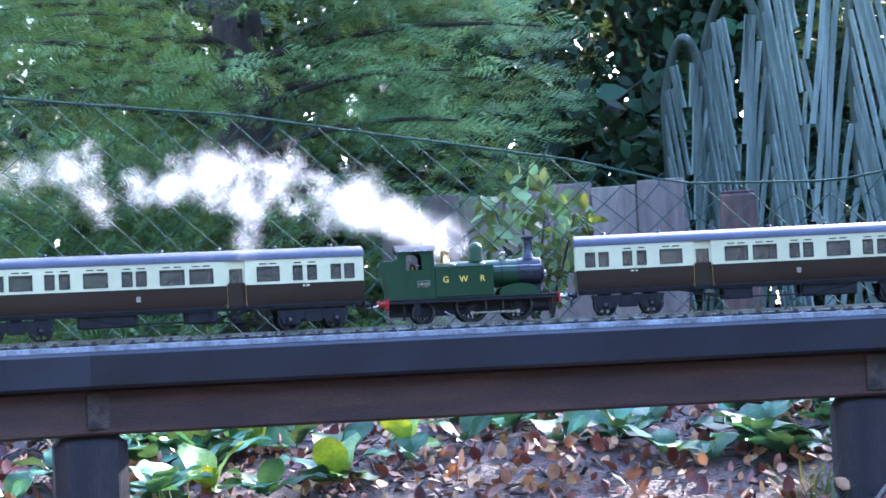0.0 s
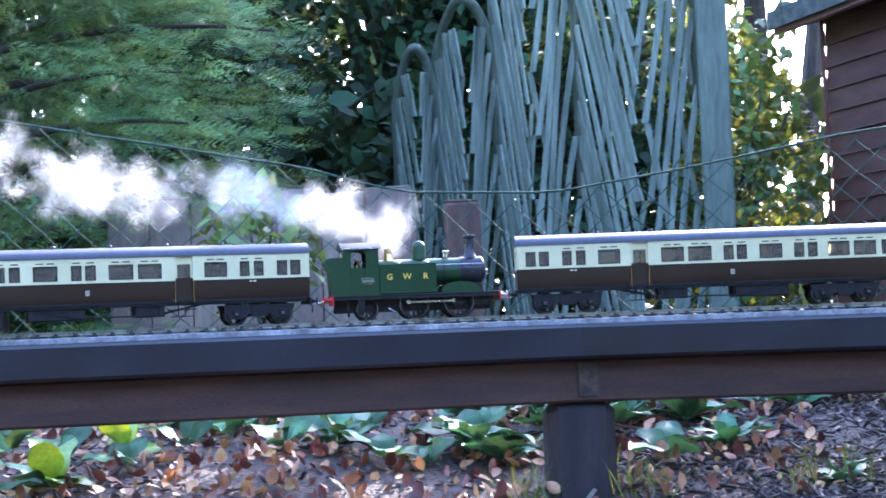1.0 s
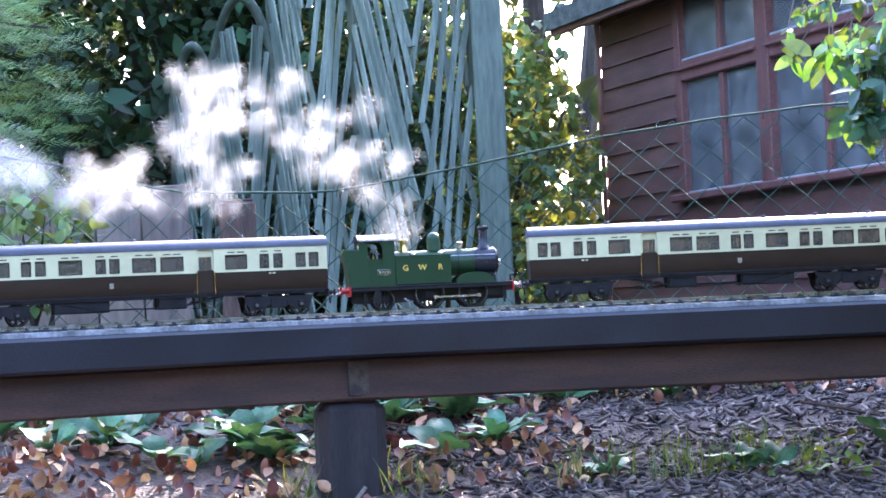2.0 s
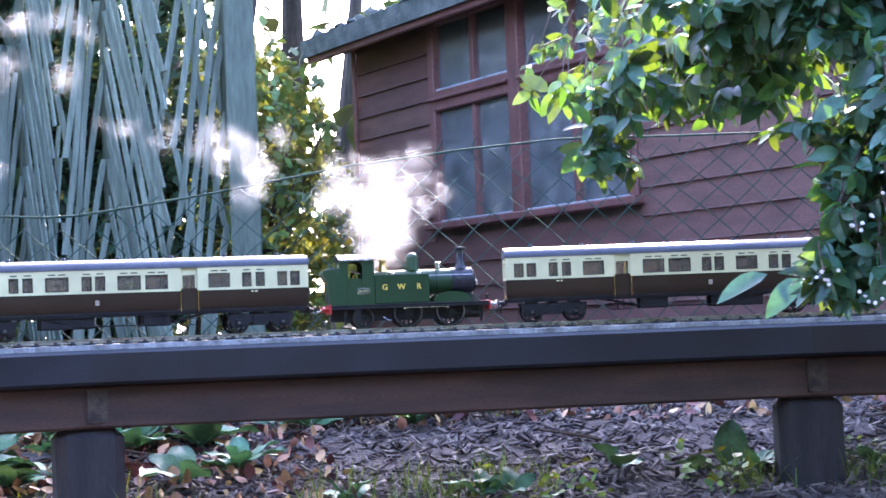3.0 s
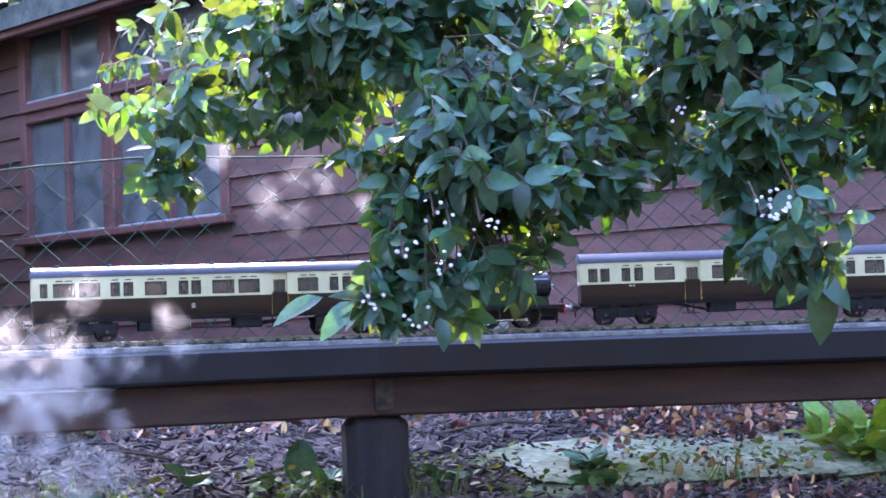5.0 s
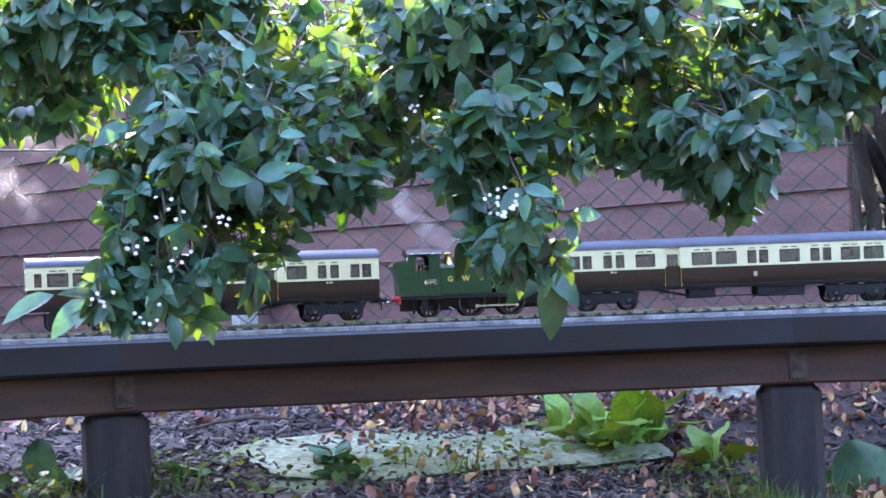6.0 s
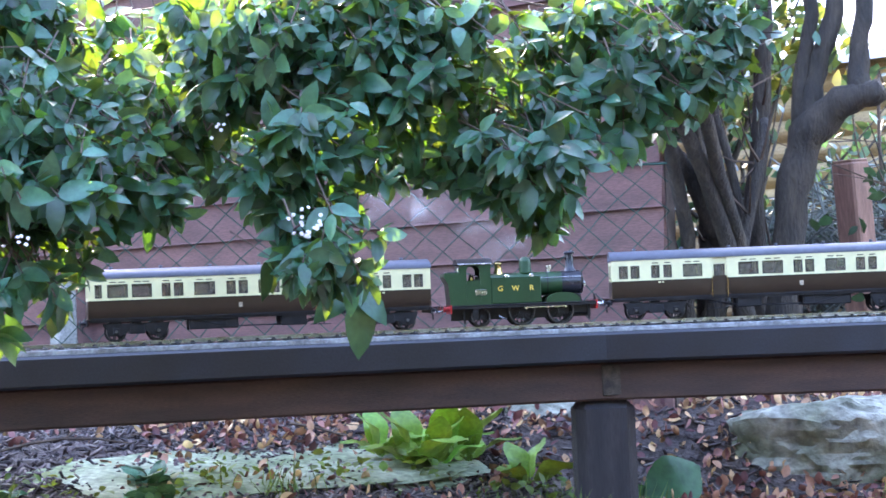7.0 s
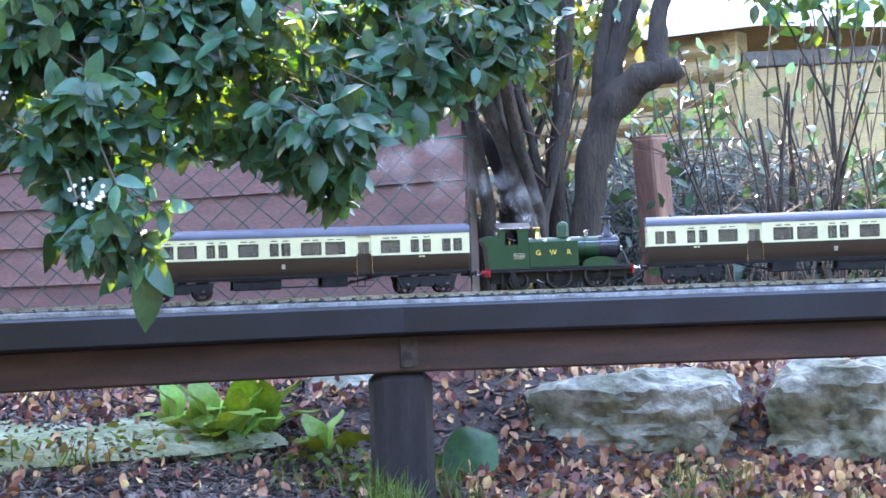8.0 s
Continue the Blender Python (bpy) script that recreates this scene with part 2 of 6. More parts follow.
# ---- the raised line: posts, beams, black edging, deck, track ----
def build_line():
    viaduct = thing("raised_railway_bench", "low timber bench carrying a garden railway, black edged", "railway bench")
    for s in POST_S:
        x, y = on_arc(s)
        g = Geo().box(-0.054, 0.054, -0.05, 0.05, ground_z(x, y) - 0.06, deck_z(s) - 0.126, 0.017)
        part("post", g, POST_WOOD, viaduct, "weathered dark square timber post", arc_pose(s))
        part("worn_patch", Geo().box(-0.006, 0.038, -0.0555, -0.051, deck_z(s) - 0.12, deck_z(s) - 0.064, 0.002), PATCH_WOOD, viaduct, "bare worn patch of timber", arc_pose(s))
    for a, b in zip(POST_S, POST_S[1:]):
        pa, pb = Vector((*on_arc(a), deck_z(a))), Vector((*on_arc(b), deck_z(b)))
        d = pb - pa
        ln = d.length
        m = Matrix.Translation(pa) @ Euler((0, -math.asin(d.z / ln), math.atan2(d.y, d.x))).to_matrix().to_4x4()
        part("beam", Geo().box(0.0015, ln - 0.0015, -0.05, 0.05, -0.128, -0.06, 0.004), BEAM_WOOD, viaduct, "brown stained timber beam", m)
        part("edging", Geo().box(0.001, ln - 0.001, -0.085, 0.1, -0.059, -0.005, 0.005), BLACK_EDGE, viaduct, "black painted deck edging board", m)
        part("deck_lip", Geo().box(0.002, ln - 0.002, -0.0762, -0.0743, -0.0046, 0.0034, 0.0005), PALE_LIP, viaduct, "pale strip for the light caught by the deck edge", m)
        part("deck_felt", Geo().box(0.004, ln - 0.004, -0.074, 0.092, -0.0048, 0.004, 0.002), BALLAST, viaduct, "grey mineral felt on the deck", m)
    track = thing("model_railway_track", "bright rails on small dark sleepers", "railway track")
    n = 160
    for off in (-0.0235, 0.0235):
        g = Geo()
        for k in range(n + 1):
            s = ARC0 + (ARC1 - ARC0) * k / n
            z = deck_z(s)
            for o, h in ((-0.0028, 0.0065), (-0.0028, 0.0075), (-0.0008, 0.008), (-0.0008, 0.0108), (-0.0013, 0.0112), (-0.0013, 0.013),
                         (0.0013, 0.013), (0.0013, 0.0112), (0.0008, 0.0108), (0.0008, 0.008), (0.0028, 0.0075), (0.0028, 0.0065)):
                g.v.append((*on_arc(s, off + o), z + h))
        for k in range(n):
            g.f += [(k * 12 + i, k * 12 + (i + 1) % 12, (k + 1) * 12 + (i + 1) % 12, (k + 1) * 12 + i) for i in range(12)]
        part("rail", g, RAIL, track, "nickel rail")
    sl = Geo().box(-0.004, 0.004, -0.042, 0.042, 0.0035, 0.0075, 0.001)
    for o in (-0.0235, 0.0235):
        sl.box(-0.003, 0.003, o - 0.0065, o + 0.0065, 0.007, 0.0098, 0.001)
    me = sl.mesh("sleeper")
    rng = np.random.default_rng(5)
    count = int((ARC1 - ARC0) / 0.0285)
    for k in range(count):
        s = ARC0 + 0.0285 * k
        part("sleeper", me, SLEEPER, track, m=arc_pose(s, rng.normal() * 0.0008, deck_z(s)) @ pose(0, 0, 0, 0, 0, rng.normal() * 0.8))
    return viaduct


build_line()


# ---- the train ----
def glass(name, tint=(0.9, 0.95, 0.95), rough=0.03):
    m = bpy.data.materials.new(name)
    m.use_nodes = True
    n, ln = m.node_tree.nodes, m.node_tree.links
    tr, gl, mix, fr = n.new("ShaderNodeBsdfTransparent"), n.new("ShaderNodeBsdfGlossy"), n.new("ShaderNodeMixShader"), n.new("ShaderNodeFresnel")
    tr.inputs[0].default_value = (*tint, 1)
    gl.inputs["Roughness"].default_value = rough
    fr.inputs[0].default_value = 1.5
    ln.new(fr.outputs[0], mix.inputs[0])
    ln.new(tr.outputs[0], mix.inputs[1])
    ln.new(gl.outputs[0], mix.inputs[2])
    ln.new(mix.outputs[0], n["Material Output"].inputs[0])
    return m


PANE = glass("coach_glass", (0.8, 0.78, 0.72))
SHED_PANE = glass("shed_glass", (0.85, 0.88, 0.88), 0.05)


def reflection_film(m, amount, tone=(0.45, 0.47, 0.48)):
    """A pale diffuse film over a pane, painted in place of its hazy reflections."""
    n, ln = m.node_tree.nodes, m.node_tree.links
    last = n["Material Output"].inputs[0].links[0].from_socket
    d, mix, nz, mr = n.new("ShaderNodeBsdfDiffuse"), n.new("ShaderNodeMixShader"), n.new("ShaderNodeTexNoise"), n.new("ShaderNodeMapRange")
    d.inputs[0].default_value = (*tone, 1)
    nz.inputs["Scale"].default_value = 4.0
    mr.inputs["From Min"].default_value, mr.inputs["From Max"].default_value = 0.35, 0.7
    mr.inputs["To Min"].default_value, mr.inputs["To Max"].default_value = amount * 0.35, amount * 1.5
    ln.new(nz.outputs[0], mr.inputs[0])
    ln.new(mr.outputs[0], mix.inputs[0])
    ln.new(last, mix.inputs[1])
    ln.new(d.outputs[0], mix.inputs[2])
    ln.new(mix.outputs[0], n["Material Output"].inputs[0])


reflection_film(SHED_PANE, 0.14)
reflection_film(PANE, 0.26, (0.36, 0.31, 0.25))
SEAT = mat("coach_seat", (0.16, 0.07, 0.05), (0.1, 0.045, 0.035), 0.8, scale=60)
CREST = mat("crest_paint", (0.5, 0.42, 0.3), (0.25, 0.2, 0.16), 0.5, scale=300)
FIGURE = mat("cab_backhead", (0.1, 0.075, 0.06), (0.04, 0.03, 0.025), 0.6, scale=90)


def wheel_geo(r, width=0.005):
    g = Geo()
    for a, b, y0, y1 in ((r * 0.82, r, -width / 2, width / 2), ):
        n = 24
        vs = []
        for rr, y in ((a, y0), (b, y0), (b, y1), (r * 1.07, y1), (r * 1.07, y1 + 0.0015), (a, y1 + 0.0015)):
            vs += [(rr * math.cos(2 * math.pi * k / n), y, rr * math.sin(2 * math.pi * k / n)) for k in range(n)]
        g.add(vs, [(j * n + k, j * n + (k + 1) % n, ((j + 1) % 6) * n + (k + 1) % n, ((j + 1) % 6) * n + k) for j in range(6) for k in range(n)])
    return g


def wheel_parts(wheel, r, spokes, material):
    """The hub and the spokes of a wheel."""
    part("hub", Geo().lathe([(r * 0.22, -0.0035), (r * 0.22, 0.003)], 10, pose(0, 0, 0, 90, 0, 0)), material, wheel)
    me = Geo().box(r * 0.15, r * 0.86, -0.0012, 0.0012, -0.0011, 0.0011).mesh("spoke")
    me.materials.append(material)
    for k in range(spokes):
        part("spoke", me, None, wheel, m=pose(0, 0, 0, 0, 360 * k / spokes, 0))


def letter(text, size, depth, material, parent, m, name):
    cu = bpy.data.curves.new(name, "FONT")
    cu.body, cu.size, cu.extrude, cu.align_x, cu.align_y = text, size, depth, "CENTER", "CENTER"
    cu.offset = 0.00022
    tmp = new(name, cu)
    dg = bpy.context.evaluated_depsgraph_get()
    me = bpy.data.meshes.new_from_object(tmp.evaluated_get(dg))
    bpy.data.objects.remove(tmp)
    bpy.data.curves.remove(cu)
    me.materials.clear()
    return part(name, me, material, parent, "serif gold letter", m)


WHEELS, RODS = [], []


def build_loco():
    """x forward, the side of the camera is -y, rail top at z = 0."""
    L = thing("steam_locomotive", "small green live steam tank locomotive with copper-capped fittings on the track", "model locomotive")
    w = 0.0385
    # frames and footplate
    g = Geo().box(-0.155, 0.107, -w, w, 0.0365, 0.0395, 0.0008).box(-0.155, 0.107, -w, -w + 0.0015, 0.0325, 0.0365).box(-0.155, 0.107, w - 0.0015, w, 0.0325, 0.0365)
    part("footplate", g, LOCO_BLACK, L)
    part("main_frame", Geo().box(-0.152, 0.1, -0.0165, -0.0145, 0.012, 0.037).box(-0.152, 0.1, 0.0145, 0.0165, 0.012, 0.037).box(-0.075, -0.045, -0.015, 0.015, 0.018, 0.034, 0.002), LOCO_BLACK, L)
    # boiler, smokebox
    part("boiler", Geo().lathe([(0.0215, -0.085), (0.0215, 0.05)], 36, pose(0, 0, 0.0735, 0, 90, 0)), LOCO_GREEN, L, smooth=True, sharp=40)
    sb = part("smokebox", Geo().lathe([(0.0228, 0.05), (0.0228, 0.0845), (0.0215, 0.086), (0.0205, 0.0865), (0.019, 0.0885), (0.012, 0.0905), (0.0, 0.091)], 36, pose(0, 0, 0.0735, 0, 90, 0)),
              SMOKE_BLACK, L, "glossy black smokebox", smooth=True, sharp=40)
    part("smokebox_dart", Geo().box(0.09, 0.096, -0.001, 0.001, 0.0665, 0.074, 0.0005).lathe([(0.0025, 0.09), (0.0025, 0.095)], 8, pose(0, 0, 0.0735, 0, 90, 0)), STEEL, sb)
    part("smokebox_saddle", Geo().prism([(0.051, 0.039), (0.085, 0.039), (0.082, 0.054), (0.054, 0.054)], -0.0185, 0.0185), SMOKE_BLACK, L)
    for x in (-0.005, 0.022, 0.0495):
        part("boiler_band", Geo().lathe([(0.0219, x), (0.0219, x + 0.0018)], 36, pose(0, 0, 0.0735, 0, 90, 0)), LOCO_BLACK, L)
    # side tanks and the curved front splasher
    for sy in (-1, 1):
        y0, y1 = sorted((sy * 0.0235, sy * 0.0375))
        tank = part("side_tank", Geo().box(-0.083, 0.008, y0, y1, 0.0395, 0.086, 0.0016), LOCO_GREEN, L, "green side tank with gold lettering")
        part("beading", Geo().box(-0.083, 0.008, y0 - 0.0003, y1 + 0.0003, 0.085, 0.087, 0.0005), LOCO_GREEN, tank)
        prof = [(0.047 - 0.031 * math.cos(math.pi * k / 14), 0.0393 + 0.0175 * math.sin(math.pi * k / 14) ** 0.75) for k in range(15)]
        part("wheel_splasher", Geo().prism(prof, y0, y1 - 0.004 * sy if sy > 0 else y1), LOCO_GREEN, L)
        part("handrail", Geo().tube([(0.008, sy * 0.0255, 0.084), (0.086, sy * 0.0245, 0.084)], 0.0007, 6), STEEL, L)
    # cab, with an arched side opening
    for sy in (-1, 1):
        y0, y1 = sorted((sy * 0.0375, sy * 0.0357))
        g = Geo().box(-0.139, -0.1265, y0, y1, 0.0395, 0.114).box(-0.1265, -0.1025, y0, y1, 0.0395, 0.083).box(-0.1025, -0.083, y0, y1, 0.0395, 0.114)
        g.box(-0.1265, -0.1025, y0, y1, 0.1095, 0.114)
        for k in range(5):
            a0, a1 = math.pi * k / 10, math.pi * (k + 1) / 10
            for cx, sg in ((-0.1175, -1), (-0.1115, 1)):
                g.add([(cx + sg * 0.009 * math.cos(a), y, 0.1005 + 0.009 * math.sin(a)) for a in (a0, a1) for y in (y0, y1)]
                      + [(cx + sg * 0.009, y, 0.1096) for y in (y0, y1)], [(0, 2, 4), (1, 5, 3), (0, 1, 3, 2)])
        side = part("cab_side", g, LOCO_GREEN, L, "green cab side with an arched opening")
        for bx in (-0.127, -0.102):
            part("cab_beading", Geo().tube([(bx, sy * 0.0378, 0.045), (bx, sy * 0.0378, 0.083)], 0.0006, 6), LOCO_GREEN, side)
    part("cab_front", Geo().box(-0.0845, -0.0832, -0.0357, 0.0357, 0.0395, 0.116), LOCO_GREEN, L)
    part("cab_back", Geo().box(-0.139, -0.1377, -0.0357, 0.0357, 0.08, 0.116), LOCO_GREEN, L)
    prof = [(-0.0405, 0.1125)] + [(-0.0405 + 0.081 * k / 12, 0.114 + 0.0095 * math.sin(math.pi * k / 12) ** 0.8) for k in range(13)] + [(0.0405, 0.1125)]
    roof = Geo().prism(prof, -0.1425, -0.0795, pose(0, 0, 0, 0, 0, 90) @ Matrix.Diagonal((1, -1, 1, 1)))
    part("cab_roof", roof, LOCO_BLACK, L, "black curved cab roof", smooth=True, sharp=35)
    part("roof_rib", Geo().box(-0.141, -0.081, -0.0415, -0.0395, 0.1115, 0.1135, 0.0005), STEEL, L, "bright gutter strip")
    part("backhead", Geo().box(-0.097, -0.086, -0.02, 0.02, 0.05, 0.1, 0.003), FIGURE, L)
    part("regulator", Geo().lathe([(0.005, 0), (0.005, 0.018), (0.003, 0.024)], 10, pose(-0.114, 0.0, 0.07)), BRASS, L)
    part("cab_pipe", Geo().tube([(-0.105, -0.028, 0.09), (-0.122, -0.03, 0.096)], 0.0013, 6), STEEL, L)
    # bunker
    prof = [(-0.139, 0.0395), (-0.139, 0.098), (-0.1655, 0.098), (-0.168, 0.092), (-0.16, 0.078), (-0.157, 0.0395)]
    bunker = part("bunker", Geo().prism(prof, -0.0375, 0.0375), LOCO_GREEN, L, "green coal bunker with a flared top")
    part("coal", Geo().box(-0.162, -0.141, -0.034, 0.034, 0.096, 0.1, 0.002), LOCO_BLACK, bunker)
    part("lamp_bracket", Geo().box(-0.1425, -0.1395, -0.036, -0.031, 0.1, 0.1065, 0.0008), STEEL, bunker)
    # boiler fittings
    part("chimney", Geo().lathe([(0.0125, 0.0915), (0.0098, 0.096), (0.0074, 0.101), (0.0072, 0.122), (0.0096, 0.1235), (0.0102, 0.126), (0.0092, 0.1282), (0.0068, 0.1285), (0.0062, 0.123)], 20, pose(0.0675, 0, 0.0025)), SMOKE_BLACK, L, "tall black chimney with a lip", smooth=True, sharp=50)
    part("dome", Geo().lathe([(0.0125, 0.089), (0.0112, 0.0935), (0.0108, 0.111)] + [(0.0108 * math.cos(math.pi * k / 12), 0.111 + 0.0105 * math.sin(math.pi * k / 12)) for k in range(1, 7)], 20, pose(-0.0145, 0, 0.0025)), LOCO_GREEN, L, "green domed steam dome", smooth=True)
    part("safety_valve", Geo().lathe([(0.0105, 0.088), (0.0082, 0.095), (0.0062, 0.101), (0.0058, 0.108), (0.0075, 0.11), (0.0062, 0.112), (0.0036, 0.112)], 18, pose(-0.064, 0, 0.0025)), BRASS, L, "polished brass safety valve cover", smooth=True, sharp=50)
    part("filler", Geo().lathe([(0.0042, 0.091), (0.0042, 0.1), (0.006, 0.1005), (0.006, 0.1035), (0.003, 0.1045)], 14, pose(0.0285, 0, 0.0025)), STEEL, L, smooth=True, sharp=40)
    for x in (-0.045, 0.0):
        part("tank_filler", Geo().lathe([(0.005, 0.082), (0.005, 0.0865), (0.003, 0.0885)], 12, pose(x - 0.008, -0.029, 0.0035)), STEEL, L, smooth=True, sharp=40)
    # buffer beams, buffers, couplings
    for x, sg, nm in ((0.107, 1, "front_buffer_beam"), (-0.155, -1, "rear_buffer_beam")):
        beam = part(nm, Geo().box(min(x, x + sg * 0.003), max(x, x + sg * 0.003), -w, w, 0.0245, 0.0405, 0.0006), RED, L, "red buffer beam")
        for sy in (-1, 1):
            prof = [(0.0042, 0.0), (0.004, 0.006), (0.0022, 0.0065), (0.002, 0.0095), (0.0062, 0.01), (0.006, 0.0115), (0.0, 0.0125)]
            part("buffer", Geo().lathe(prof, 14, pose(x + sg * 0.003, sy * 0.027, 0.0335) @ pose(0, 0, 0, 0, 90 * sg, 0)), RED if sg < 0 else STEEL, beam, smooth=True, sharp=40)
        part("coupling_hook", Geo().tube([(x + sg * 0.003, 0, 0.033), (x + sg * 0.012, 0, 0.034), (x + sg * 0.017, 0, 0.03), (x + sg * 0.027, 0, 0.029)], 0.0016, 6), STEEL, beam)
    part("vacuum_pipe", Geo().tube([(0.109, 0.012, 0.03), (0.113, 0.012, 0.036), (0.113, 0.012, 0.05), (0.118, 0.012, 0.05)], 0.0017, 6), LOCO_BLACK, L)
    for x in (-0.132, 0.0945):
        part("guard_iron", Geo().box(x - 0.002, x + 0.002, -0.03, -0.0285, 0.006, 0.034), LOCO_BLACK, L)
    part("cab_step", Geo().box(-0.118, -0.106, -0.0395, -0.0345, 0.013, 0.0145).box(-0.117, -0.107, -0.0365, -0.0355, 0.013, 0.034), LOCO_BLACK, L)
    # letters and the number plate, whose figures are plain bars
    for t, x in (("G", -0.066), ("W", -0.0385), ("R", -0.0095)):
        letter(t, 0.0128, 0.0003, GOLD, L, pose(x, -0.0379, 0.0665, 90, 0, 0), "letter")
    plate = part("number_plate", Geo().box(-0.1115, -0.091, -0.0388, -0.0376, 0.0565, 0.0665, 0.0005), STEEL, L, "plate with a bright rim")
    part("plate_field", Geo().box(-0.1105, -0.092, -0.0392, -0.0386, 0.0575, 0.0655), LOCO_GREEN, plate)
    for k in range(4):
        part("plate_bar", Geo().box(-0.109 + k * 0.0042, -0.1062 + k * 0.0042, -0.0396, -0.0391, 0.0592, 0.0638), STEEL, plate)
    part("drain_pipe", Geo().tube([(-0.07, -0.034, 0.018), (-0.06, -0.0345, 0.012), (-0.056, -0.0345, 0.013)], 0.0013, 6), STEEL, L)
    part("cylinder_block", Geo().box(0.062, 0.098, -0.026, 0.026, 0.016, 0.036, 0.003), LOCO_BLACK, L)
    # wheels and rods
    for x, r, sp in ((-0.027, 0.0245, 14), (0.044, 0.0245, 14), (-0.102, 0.0175, 10)):
        for sy in (-1, 1):
            wh = part("driving_wheel" if r > 0.02 else "trailing_wheel", wheel_geo(r), LOCO_BLACK, L, "black spoked wheel", pose(x, sy * 0.0245, r, 0, 0, 0 if sy < 0 else 180))
            wheel_parts(wh, r, sp, LOCO_BLACK)
            if r > 0.02:
                part("crank_pin", Geo().lathe([(0.0022, -0.01), (0.0022, 0.0)], 10, pose(0, 0, -0.0105, 90, 0, 0) @ pose(0, 0, 0)), STEEL, wh)
            part("tyre", Geo().lathe([(r * 0.985, -0.0027), (r * 0.985, -0.0024), (r * 0.9, -0.0029), (r * 0.9, -0.0027)], 24, pose(0, 0, 0, -90, 0, 0), cap=False), WORN_STEEL, wh, "worn steel tyre edge")
            WHEELS.append((wh, x, sy * 0.0245, r, sy))
    for sy in (-1, 1):
        g = Geo().box(-0.027, 0.044, -0.0009, 0.0009, -0.0018, 0.0018, 0.0004)
        for x in (-0.027, 0.044):
            g.lathe([(0.0034, -0.0014), (0.0034, 0.0014)], 12, pose(x, 0, 0, 90, 0, 0))
        RODS.append((part("coupling_rod", g, STEEL, L, "polished coupling rod", pose(0, sy * 0.0325, 0.014)), sy))
    return L


